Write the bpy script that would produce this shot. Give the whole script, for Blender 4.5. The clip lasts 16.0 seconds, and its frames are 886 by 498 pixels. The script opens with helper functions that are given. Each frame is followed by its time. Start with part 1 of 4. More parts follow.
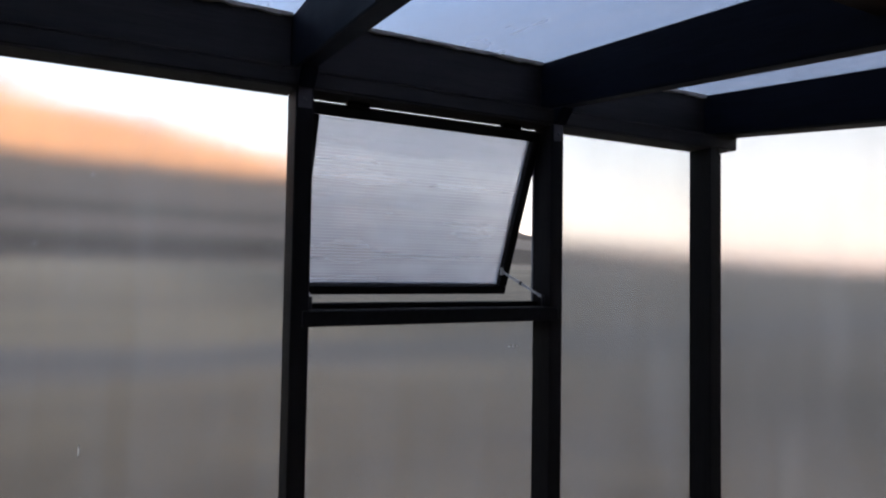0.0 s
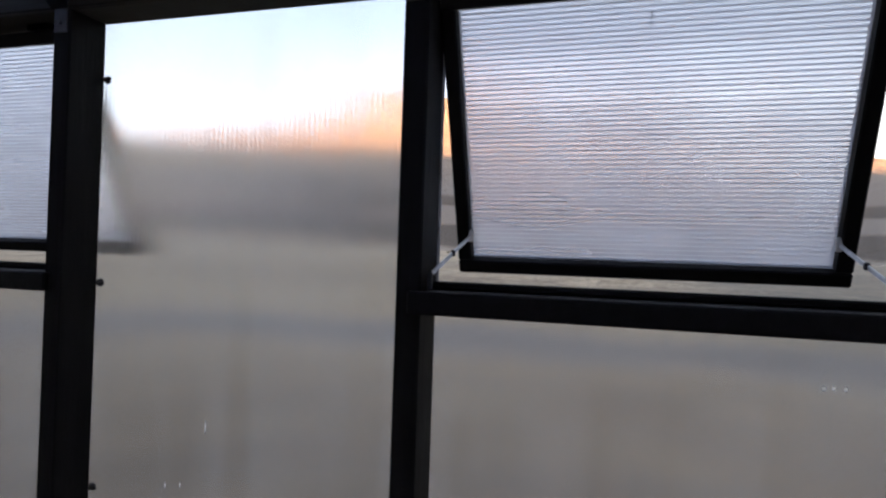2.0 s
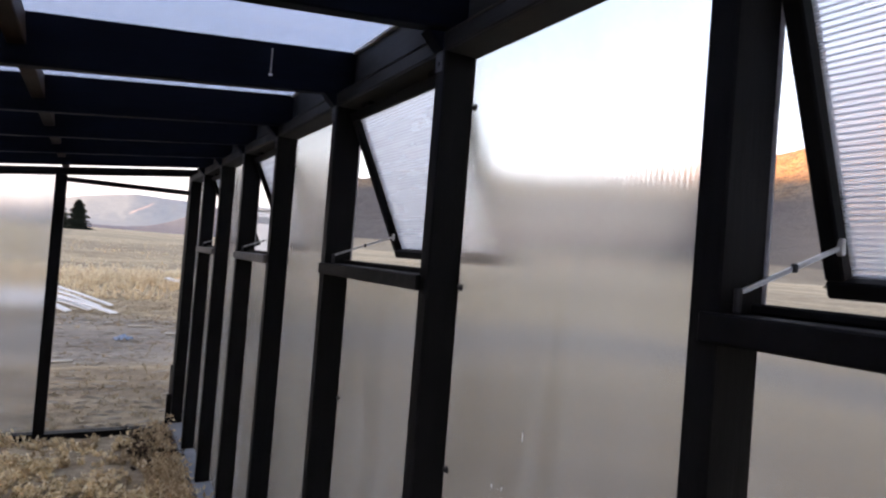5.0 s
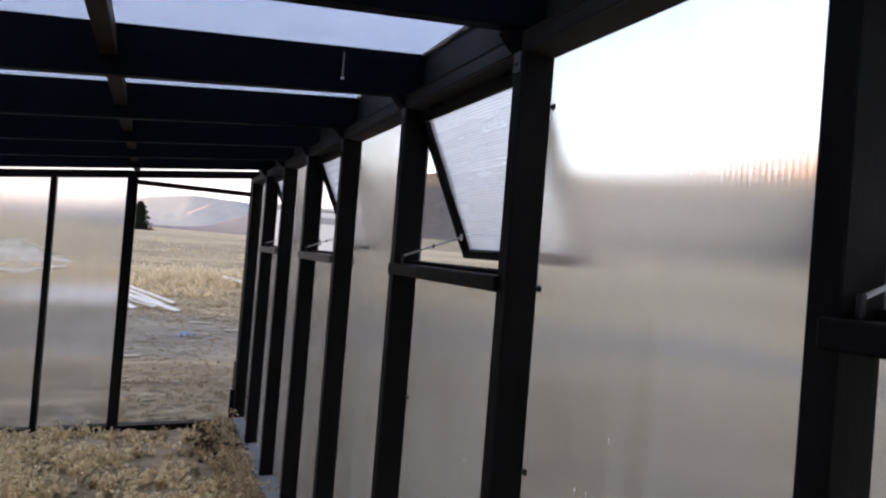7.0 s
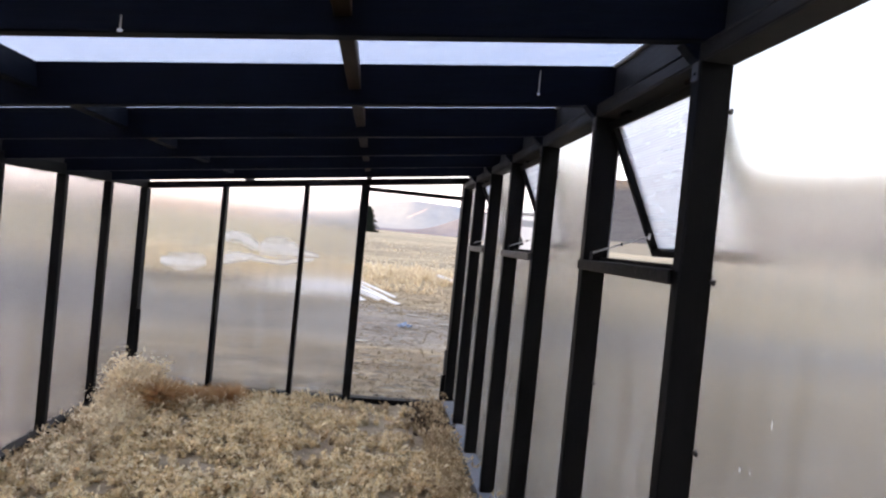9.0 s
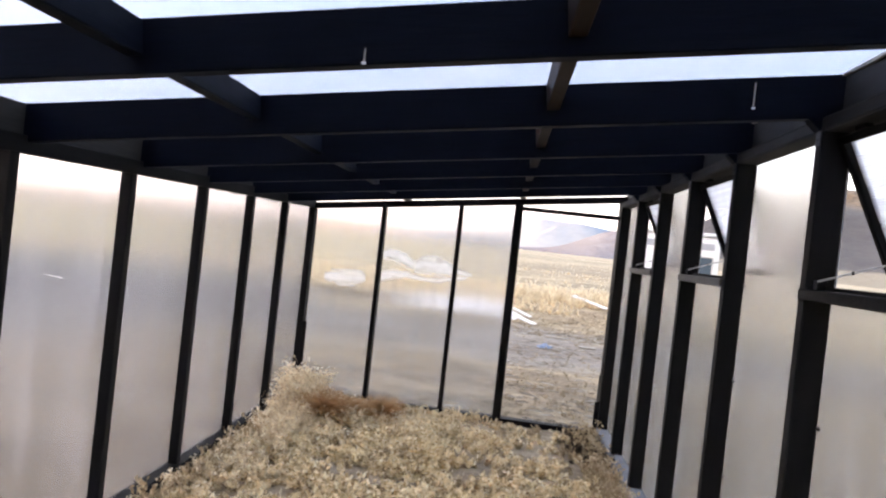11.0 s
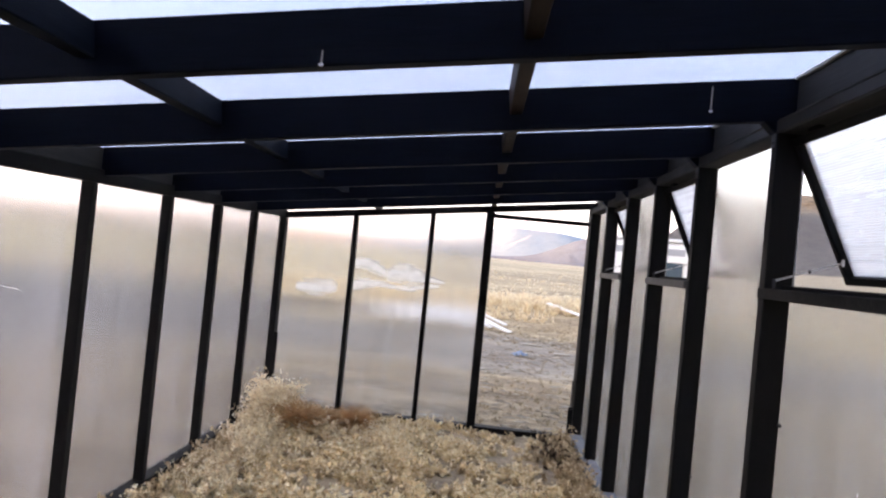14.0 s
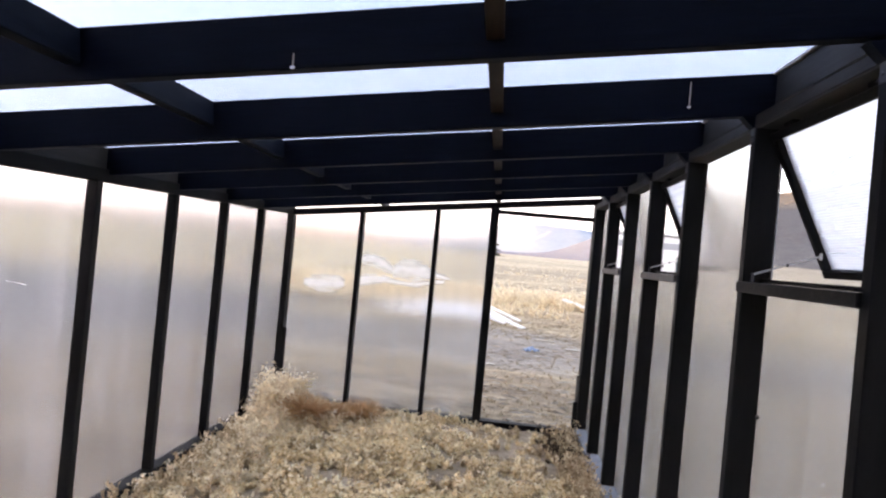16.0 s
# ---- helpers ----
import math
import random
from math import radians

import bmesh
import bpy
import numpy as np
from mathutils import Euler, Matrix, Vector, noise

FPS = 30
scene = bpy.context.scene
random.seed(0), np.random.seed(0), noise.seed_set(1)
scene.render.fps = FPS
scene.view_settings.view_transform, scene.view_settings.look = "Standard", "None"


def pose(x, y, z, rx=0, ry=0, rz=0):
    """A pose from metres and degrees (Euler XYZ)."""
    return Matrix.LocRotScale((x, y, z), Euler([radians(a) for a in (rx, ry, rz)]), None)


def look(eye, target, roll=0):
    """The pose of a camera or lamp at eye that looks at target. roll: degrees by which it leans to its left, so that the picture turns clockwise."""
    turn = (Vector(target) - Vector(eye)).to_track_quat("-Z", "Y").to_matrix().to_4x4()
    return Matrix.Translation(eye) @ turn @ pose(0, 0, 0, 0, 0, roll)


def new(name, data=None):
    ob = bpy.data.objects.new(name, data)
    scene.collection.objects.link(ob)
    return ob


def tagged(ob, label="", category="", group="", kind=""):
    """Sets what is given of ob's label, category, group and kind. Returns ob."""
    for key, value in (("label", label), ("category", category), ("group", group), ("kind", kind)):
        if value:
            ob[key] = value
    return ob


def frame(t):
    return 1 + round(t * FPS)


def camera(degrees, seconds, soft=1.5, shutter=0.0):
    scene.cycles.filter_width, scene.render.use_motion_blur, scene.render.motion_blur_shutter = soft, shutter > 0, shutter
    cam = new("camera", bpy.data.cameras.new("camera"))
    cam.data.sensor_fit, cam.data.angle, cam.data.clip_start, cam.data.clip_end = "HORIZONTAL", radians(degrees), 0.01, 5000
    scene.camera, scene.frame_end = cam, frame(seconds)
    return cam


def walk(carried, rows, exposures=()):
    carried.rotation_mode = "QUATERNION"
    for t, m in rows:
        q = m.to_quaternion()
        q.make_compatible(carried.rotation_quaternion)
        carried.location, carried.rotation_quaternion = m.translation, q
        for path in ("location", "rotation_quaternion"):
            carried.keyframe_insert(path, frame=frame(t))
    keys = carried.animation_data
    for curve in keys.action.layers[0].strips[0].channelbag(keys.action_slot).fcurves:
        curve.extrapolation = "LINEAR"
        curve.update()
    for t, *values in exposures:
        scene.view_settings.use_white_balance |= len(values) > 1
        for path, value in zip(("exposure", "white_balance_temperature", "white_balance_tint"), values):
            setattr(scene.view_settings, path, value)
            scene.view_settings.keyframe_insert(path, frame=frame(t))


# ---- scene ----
cam = camera(72.3, 16.0, soft=2.2)
PATH = [
    (0, (-1.436, 3.43, 1.655), (0.358, 2.55, 1.726), 0.9),
    (0.5, (-1.309, 3.215, 1.655), (0.612, 2.669, 1.768), 2.3),
    (1, (-1.179, 3.033, 1.635), (0.816, 2.917, 1.712), 2.6),
    (1.5, (-1.089, 2.859, 1.639), (0.87, 3.258, 1.632), 3.5),
    (2, (-0.961, 2.775, 1.618), (0.958, 3.337, 1.635), 1.9),
    (2.5, (-0.808, 2.753, 1.608), (1.009, 3.575, 1.765), 2.8),
    (3, (-0.713, 2.709, 1.602), (0.947, 3.819, 1.72), 3.4),
    (3.5, (-0.665, 2.624, 1.583), (0.644, 4.137, 1.563), 5.0),
    (4, (-0.64, 2.584, 1.57), (0.462, 4.251, 1.487), 4.6),
    (4.5, (-0.661, 2.61, 1.583), (0.41, 4.299, 1.551), 3.7),
    (4.7, (-0.68, 2.61, 1.594), (0.356, 4.321, 1.621), 4.0),
    (6.8, (-0.739, 2.643, 1.594), (0.151, 4.434, 1.619), 4.5),
    (7, (-0.761, 2.646, 1.593), (0.104, 4.449, 1.616), 4.6),
    (7.5, (-0.8, 2.648, 1.587), (0.011, 4.475, 1.635), 4.5),
    (8, (-0.804, 2.561, 1.601), (-0.283, 4.49, 1.681), 5.0),
    (8.5, (-0.771, 2.449, 1.599), (-0.428, 4.416, 1.716), 4.1),
    (9, (-0.777, 2.398, 1.573), (-0.561, 4.386, 1.547), 5.6),
    (9.2, (-0.801, 2.397, 1.569), (-0.644, 4.39, 1.5), 6.7),
    (11.3, (-1.037, 2.444, 1.567), (-1.328, 4.422, 1.595), 5.8),
    (11.5, (-1.05, 2.439, 1.573), (-1.411, 4.405, 1.632), 5.7),
    (12, (-1.081, 2.42, 1.572), (-1.63, 4.34, 1.67), 6.8),
    (12.5, (-1.116, 2.418, 1.559), (-1.831, 4.284, 1.621), 6.5),
    (13, (-1.111, 2.439, 1.567), (-1.78, 4.322, 1.63), 6.5),
    (13.5, (-1.049, 2.454, 1.558), (-1.388, 4.424, 1.606), 6.9),
    (14, (-0.976, 2.45, 1.551), (-1.105, 4.445, 1.581), 5.6),
    (14.5, (-0.913, 2.434, 1.553), (-0.866, 4.433, 1.599), 5.2),
    (15, (-0.875, 2.41, 1.564), (-0.891, 4.408, 1.656), 5.1),
    (15.5, (-0.82, 2.391, 1.564), (-0.909, 4.386, 1.662), 4.8),
    (16, (-0.848, 2.406, 1.557), (-1.037, 4.397, 1.57), 5.4),
]
EXPOSURES = [(0, 2.26, 7050, 28), (1.5, 2.38, 7050, 28), (2, 2.50, 7050, 28), (4, 2.88, 7450, 29), (4.6, 2.97, 7550, 30), (7, 2.93, 7550, 29), (9, 3.48, 7700, 29), (11.5, 3.80, 7900, 29), (12.5, 3.57, 7850, 29), (13, 3.56, 7850, 30), (16, 3.82, 7700, 30)]
walk(cam, [(t, look(eye, target, roll)) for t, eye, target, roll in PATH], EXPOSURES)

# ---- daylight: a low western sun behind a ridge, and the open sky ----
SUN_AZ, SUN_EL = 250.0, 4.0
world = bpy.data.worlds.new("world")
scene.world = world
world.use_nodes = True
wn = world.node_tree
sky = wn.nodes.new("ShaderNodeTexSky")
sky.sky_type = "NISHITA"
sky.sun_disc = False
sky.sun_elevation = radians(SUN_EL)
sky.sun_rotation = radians(SUN_AZ)
sky.dust_density, sky.ozone_density = 0.6, 1.0
# a thin veil of high cloud over the clear sky
wc = wn.nodes.new("ShaderNodeTexCoord")
wm = wn.nodes.new("ShaderNodeMapping")
wm.inputs["Scale"].default_value = (1.0, 1.0, 3.5)
wz = wn.nodes.new("ShaderNodeTexNoise")
wz.inputs["Scale"].default_value, wz.inputs["Detail"].default_value = 2.2, 6.0
wr = wn.nodes.new("ShaderNodeMapRange")
wr.inputs[1].default_value, wr.inputs[2].default_value, wr.inputs[3].default_value, wr.inputs[4].default_value = 0.43, 0.64, 0.03, 0.74
veil = wn.nodes.new("ShaderNodeMix")
veil.data_type = "RGBA"
grey = wn.nodes.new("ShaderNodeRGBToBW")
pale = wn.nodes.new("ShaderNodeMix")
pale.data_type, pale.blend_type = "RGBA", "MULTIPLY"
pale.inputs[0].default_value, pale.inputs[7].default_value = 1.0, (0.94, 0.98, 1.13, 1)
wn.links.new(sky.outputs[0], grey.inputs[0])
wn.links.new(grey.outputs[0], pale.inputs[6])
wn.links.new(pale.outputs[2], veil.inputs[7])
wn.links.new(wc.outputs["Generated"], wm.inputs[0])
wn.links.new(wm.outputs[0], wz.inputs[0])
wn.links.new(wz.outputs[0], wr.inputs[0])
# haze pales the sky near the horizon
ws = wn.nodes.new("ShaderNodeSeparateXYZ")
wh = wn.nodes.new("ShaderNodeMapRange")
wh.inputs[1].default_value, wh.inputs[2].default_value, wh.inputs[3].default_value, wh.inputs[4].default_value = 0.02, 0.40, 0.66, 0.0
wx2 = wn.nodes.new("ShaderNodeMath")
wx2.operation = "MAXIMUM"
wn.links.new(wc.outputs["Generated"], ws.inputs[0])
wn.links.new(ws.outputs[2], wh.inputs[0])
# the veil thins towards the south-east
wd = wn.nodes.new("ShaderNodeVectorMath")
wd.operation = "DOT_PRODUCT"
wd.inputs[1].default_value = (0.64, -0.77, 0.0)
wt = wn.nodes.new("ShaderNodeMapRange")
wt.inputs[1].default_value, wt.inputs[2].default_value, wt.inputs[3].default_value, wt.inputs[4].default_value = 0.3, 0.75, 1.0, 0.1
wv = wn.nodes.new("ShaderNodeMath")
wv.operation = "MULTIPLY"
wn.links.new(wc.outputs["Generated"], wd.inputs[0])
wn.links.new(wd.outputs["Value"], wt.inputs[0])
wn.links.new(wr.outputs[0], wv.inputs[0])
wn.links.new(wt.outputs[0], wv.inputs[1])
wn.links.new(wv.outputs[0], wx2.inputs[0])
wn.links.new(wh.outputs[0], wx2.inputs[1])
wn.links.new(wx2.outputs[0], veil.inputs[0])
wn.links.new(sky.outputs[0], veil.inputs[6])
dim = wn.nodes.new("ShaderNodeMix")
dim.data_type, dim.blend_type = "RGBA", "MULTIPLY"
dim.inputs[7].default_value = (0.55, 0.62, 0.76, 1)
low = wn.nodes.new("ShaderNodeMapRange")
low.inputs[1].default_value, low.inputs[2].default_value, low.inputs[3].default_value, low.inputs[4].default_value = 0.0, 0.85, 0.9, 0.1
wn.links.new(ws.outputs[2], low.inputs[0])
shade = wn.nodes.new("ShaderNodeMath")
shade.operation = "MULTIPLY"
wn.links.new(low.outputs[0], shade.inputs[0])
wn.links.new(wt.outputs[0], shade.inputs[1])
wn.links.new(shade.outputs[0], dim.inputs[0])
wn.links.new(veil.outputs[2], dim.inputs[6])
wn.links.new(dim.outputs[2], wn.nodes["Background"].inputs[0])
wn.nodes["Background"].inputs[1].default_value = 0.15
sun_dir = Vector((math.sin(radians(SUN_AZ)) * math.cos(radians(SUN_EL)), math.cos(radians(SUN_AZ)) * math.cos(radians(SUN_EL)), math.sin(radians(SUN_EL))))
sun = new("sun", bpy.data.lights.new("sun", "SUN"))
sun.data.energy, sun.data.angle, sun.data.color = 4.0, radians(0.5), (1.0, 0.55, 0.24)
sun.matrix_world = look(sun_dir * 50, (0, 0, 0))


# ---- materials ----
class Nodes:
    """Short way to wire a node material."""

    def __init__(self, name):
        self.mat = bpy.data.materials.new(name)
        self.mat.use_nodes = True
        self.tree = self.mat.node_tree
        self.tree.nodes.clear()
        self.out = self.add("ShaderNodeOutputMaterial")

    def add(self, kind, **inputs):
        n = self.tree.nodes.new(kind)
        for k, v in inputs.items():
            self.put(n, k, v)
        return n

    def put(self, n, key, v):
        key = key.replace("_", " ")
        socket = n.inputs[int(key[1:])] if key[0] == "i" and key[1:].isdigit() else n.inputs[key]
        if isinstance(v, bpy.types.NodeSocket):
            self.tree.links.new(v, socket)
        else:
            socket.default_value = v

    def math(self, op, a, b=0.0, c=0.0):
        n = self.add("ShaderNodeMath", i0=a, i1=b, i2=c)
        n.operation = op
        return n.outputs[0]

    def vec(self, op, a, b):
        n = self.add("ShaderNodeVectorMath", i0=a, i1=b)
        n.operation = op
        return n.outputs[0]

    def coords(self, scale=(1, 1, 1), space="Object"):
        tc = self.add("ShaderNodeTexCoord")
        src = tc.outputs[space]
        rnd = self.add("ShaderNodeObjectInfo").outputs["Random"]
        shift = self.math("MULTIPLY", rnd, 37.0)
        m = self.add("ShaderNodeMapping", Vector=src, Scale=scale)
        self.tree.links.new(shift, self.add("ShaderNodeCombineXYZ", X=shift).inputs["Y"])
        both = self.add("ShaderNodeCombineXYZ", X=shift, Y=shift, Z=shift).outputs[0]
        return self.vec("ADD", m.outputs[0], both)

    def noise(self, vector, scale, detail=4.0, rough=0.6):
        return self.add("ShaderNodeTexNoise", Vector=vector, Scale=scale, Detail=detail, Roughness=rough).outputs[0]

    def ramp(self, fac, *stops):
        n = self.add("ShaderNodeValToRGB", Fac=fac)
        e = n.color_ramp.elements
        while len(e) < len(stops):
            e.new(0.5)
        for el, (p, c) in zip(e, stops):
            el.position, el.color = p, (*c, 1)
        return n.outputs[0]

    def mix(self, fac, a, b, blend="MIX"):
        n = self.add("ShaderNodeMix")
        n.data_type, n.blend_type = "RGBA", blend
        for s, v in ((n.inputs[0], fac), (n.inputs[6], a), (n.inputs[7], b)):
            if isinstance(v, bpy.types.NodeSocket):
                self.tree.links.new(v, s)
            else:
                s.default_value = v if not isinstance(v, tuple) else (*v, 1)
        return n.outputs[2]

    def bump(self, height, strength=0.3, distance=0.01):
        return self.add("ShaderNodeBump", Height=height, Strength=strength, Distance=distance).outputs[0]

    def surface(self, **inputs):
        b = self.add("ShaderNodeBsdfPrincipled", **inputs)
        self.tree.links.new(b.outputs[0], self.out.inputs[0])
        return self.mat


def painted_timber(name, dark, light, wear, gloss=0.12):
    m = Nodes(name)
    v = m.coords((1.0, 9.0, 9.0))
    grain = m.noise(v, 6.0, 6.0, 0.65)
    patch = m.noise(m.coords((1, 1, 1)), 3.5, 3.0)
    col = m.ramp(grain, (0.3, dark), (0.7, light))
    col = m.mix(m.ramp(patch, (0.55, (0, 0, 0)), (0.8, (0.6, 0.6, 0.6))), col, wear)
    rough = m.ramp(patch, (0.2, (0.42, 0.42, 0.42)), (0.8, (0.68, 0.68, 0.68)))
    return m.surface(Base_Color=col, Roughness=rough, Specular_IOR_Level=gloss, Normal=m.bump(grain, 0.35, 0.004))


TIMBER = painted_timber("charcoal_timber", (0.0028, 0.0028, 0.0032), (0.0070, 0.0066, 0.0074), (0.0125, 0.0118, 0.0115), 0.075)
RAFTER = painted_timber("blue_black_timber", (0.0014, 0.0026, 0.0056), (0.0030, 0.0054, 0.0116), (0.0060, 0.0085, 0.0145), 0.055)
# lighter copy of the charcoal timber, for faces that catch roof light
PLATE = painted_timber("lit_timber", (0.0100, 0.0100, 0.0104), (0.021, 0.0205, 0.0205), (0.030, 0.0285, 0.0275), 0.16)
BROWN = painted_timber("brown_timber", (0.010, 0.005, 0.003), (0.024, 0.012, 0.007), (0.02, 0.011, 0.007))
GREYWOOD = painted_timber("weathered_sill", (0.07, 0.066, 0.06), (0.14, 0.13, 0.115), (0.2, 0.185, 0.16))
PALEWOOD = painted_timber("pale_offcut", (0.3, 0.27, 0.23), (0.5, 0.46, 0.40), (0.4, 0.36, 0.3))
BOARDWHITE = painted_timber("white_board", (0.74, 0.74, 0.75), (0.86, 0.86, 0.87), (0.68, 0.66, 0.63))


def twinwall(name, pitch, tilt, tooth, haze, rib, rough=0.04, tint=(0.95, 0.97, 1.0), comb_size=0.018):
    """Twin-wall sheet with flutes along local Z: the ribbed faces bend light across the flutes."""
    m = Nodes(name)
    tc = m.add("ShaderNodeTexCoord").outputs["Object"]
    sep = m.add("ShaderNodeSeparateXYZ", Vector=tc)
    x = sep.outputs[0]
    phase = m.math("MULTIPLY", x, 2 * math.pi / pitch)
    wave = m.math("SINE", phase)
    fine = m.add("ShaderNodeTexWhiteNoise", Vector=m.vec("MULTIPLY", tc, (7919.0, 7919.0, 7919.0))).outputs[0]
    wob = m.noise(tc, 7.0, 2.0)
    s = m.math("MULTIPLY", wave, tooth)
    s = m.math("ADD", s, m.math("MULTIPLY", m.math("SUBTRACT", fine, 0.5), 2 * tilt))
    s = m.math("ADD", s, m.math("MULTIPLY", m.math("SUBTRACT", wob, 0.5), tilt * 0.15))
    comb = m.noise(m.add("ShaderNodeMapping", Vector=tc, Scale=(70.0, 70.0, 1.2)).outputs[0], 1.0, 2.0)
    v = m.math("ADD", m.math("MULTIPLY", m.math("SUBTRACT", comb, 0.5), comb_size), m.math("MULTIPLY", wave, comb_size * 0.25))
    s = m.math("ADD", s, m.math("MULTIPLY", m.math("SUBTRACT", comb, 0.5), tooth * 2.6))
    side = m.add("ShaderNodeCombineXYZ", X=s, Z=v).outputs[0]
    tr = m.add("ShaderNodeVectorTransform", Vector=side)
    tr.vector_type, tr.convert_from, tr.convert_to = "VECTOR", "OBJECT", "WORLD"
    geo = m.add("ShaderNodeNewGeometry")
    n = m.vec("NORMALIZE", m.vec("ADD", geo.outputs["Normal"], tr.outputs[0]), (0, 0, 0))
    smear = m.noise(m.coords((1, 1, 1)), 2.2, 3.0)
    streak = m.noise(m.coords((9.0, 9.0, 0.4)), 1.6, 3.0)
    refr = m.add("ShaderNodeBsdfRefraction", Color=(*tint, 1), Roughness=rough, IOR=1.25, Normal=n)
    trans = m.add("ShaderNodeBsdfTranslucent", Color=(0.92, 0.93, 0.96, 1))
    dirt = m.ramp(m.math("MULTIPLY", smear, streak), (0.14, (haze * 0.4,) * 3), (0.40, (min(haze * 4.5, haze + 0.16),) * 3))
    ribs = m.math("GREATER_THAN", m.math("COSINE", phase), 0.86)
    splash = m.noise(m.coords((70.0, 70.0, 12.0)), 1.0, 2.0)
    where = m.noise(m.coords((1, 1, 1)), 1.7, 1.0)
    spots = m.math("MULTIPLY", m.ramp(splash, (0.77, (0, 0, 0)), (0.81, (0.7, 0.7, 0.7))), m.ramp(where, (0.45, (0, 0, 0)), (0.6, (1, 1, 1))))
    dirt = m.math("MAXIMUM", dirt, spots)
    fac = m.math("MAXIMUM", dirt, m.math("MULTIPLY", ribs, rib))
    body = m.add("ShaderNodeMixShader", i0=fac, i1=refr.outputs[0], i2=trans.outputs[0])
    gloss = m.add("ShaderNodeBsdfGlossy", Color=(1, 1, 1, 1), Roughness=0.22)
    fres = m.add("ShaderNodeFresnel", IOR=1.3)
    top = m.add("ShaderNodeMixShader", i0=m.math("MULTIPLY", fres.outputs[0], 0.15), i1=body.outputs[0], i2=gloss.outputs[0])
    m.tree.links.new(top.outputs[0], m.out.inputs[0])
    return m.mat


WALL_SHEET = twinwall("twinwall_wall", 0.0105, 0.27, 0.07, 0.024, 0.03, 0.18, (0.92, 0.925, 0.925))
SASH_SHEET = twinwall("twinwall_sash", 0.0086, 0.34, 0.04, 0.36, 0.45, 0.08, (0.96, 0.97, 1.0))
ROOF_SHEET = twinwall("twinwall_roof", 0.0105, 0.12, 0.03, 0.07, 0.06, 0.06, (0.71, 0.77, 0.88))


def rib_material(name, clear, milky, tone=(0.88, 0.89, 0.91)):
    """The upright webs inside a sheet: partly clear, partly mirror-like plastic."""
    m = Nodes(name)
    t = m.add("ShaderNodeBsdfTranslucent", Color=(*tone, 1))
    g = m.add("ShaderNodeBsdfGlossy", Color=(0.92, 0.93, 0.95, 1), Roughness=0.16)
    c = m.add("ShaderNodeBsdfTransparent", Color=(0.95, 0.96, 0.97, 1))
    a = m.add("ShaderNodeMixShader", i0=milky, i1=g.outputs[0], i2=t.outputs[0])
    b = m.add("ShaderNodeMixShader", i0=clear, i1=a.outputs[0], i2=c.outputs[0])
    m.tree.links.new(b.outputs[0], m.out.inputs[0])
    return m.mat


RIB = rib_material("twinwall_rib", 0.86, 0.05)
SASH_RIB = rib_material("sash_rib", 0.06, 0.95, (0.70, 0.73, 0.80))


def plain(name, a, b, scale, rough=0.8, metal=0.0, bumpy=0.3, dist=0.01, detail=6.0):
    m = Nodes(name)
    v = m.coords()
    f = m.noise(v, scale, detail)
    g = m.noise(v, scale * 0.17, 3.0)
    col = m.mix(0.5, m.ramp(f, (0.35, a), (0.65, b)), m.ramp(g, (0.35, a), (0.65, b)))
    return m.surface(Base_Color=col, Roughness=rough, Metallic=metal, Normal=m.bump(f, bumpy, dist))


STEEL = plain("zinc_steel", (0.45, 0.44, 0.42), (0.7, 0.7, 0.7), 60, 0.4, 0.8, 0.1, 0.001)
DULLSTEEL = plain("dull_steel", (0.02, 0.02, 0.022), (0.05, 0.05, 0.055), 40, 0.5, 0.6, 0.1, 0.001)
PALESTRIP = plain("foam_strip", (0.16, 0.15, 0.125), (0.42, 0.40, 0.35), 60, 0.9)
CUTEDGE = plain("cut_sheet_edge", (0.16, 0.165, 0.17), (0.50, 0.50, 0.50), 55, 0.6)
CONCRETE = plain("footing_concrete", (0.15, 0.16, 0.18), (0.27, 0.285, 0.31), 9, 0.9)
VANWHITE = plain("white_enamel", (0.72, 0.73, 0.75), (0.82, 0.83, 0.84), 2, 0.35, 0.0, 0.02)
DARKGLASS = plain("tinted_glass", (0.05, 0.08, 0.10), (0.08, 0.11, 0.14), 2, 0.08, 0.0, 0.0)
RUBBER = plain("rubber", (0.012, 0.012, 0.012), (0.03, 0.03, 0.03), 8, 0.85)
BLUEPLASTIC = plain("blue_plastic", (0.14, 0.21, 0.33), (0.22, 0.29, 0.40), 6, 0.5)


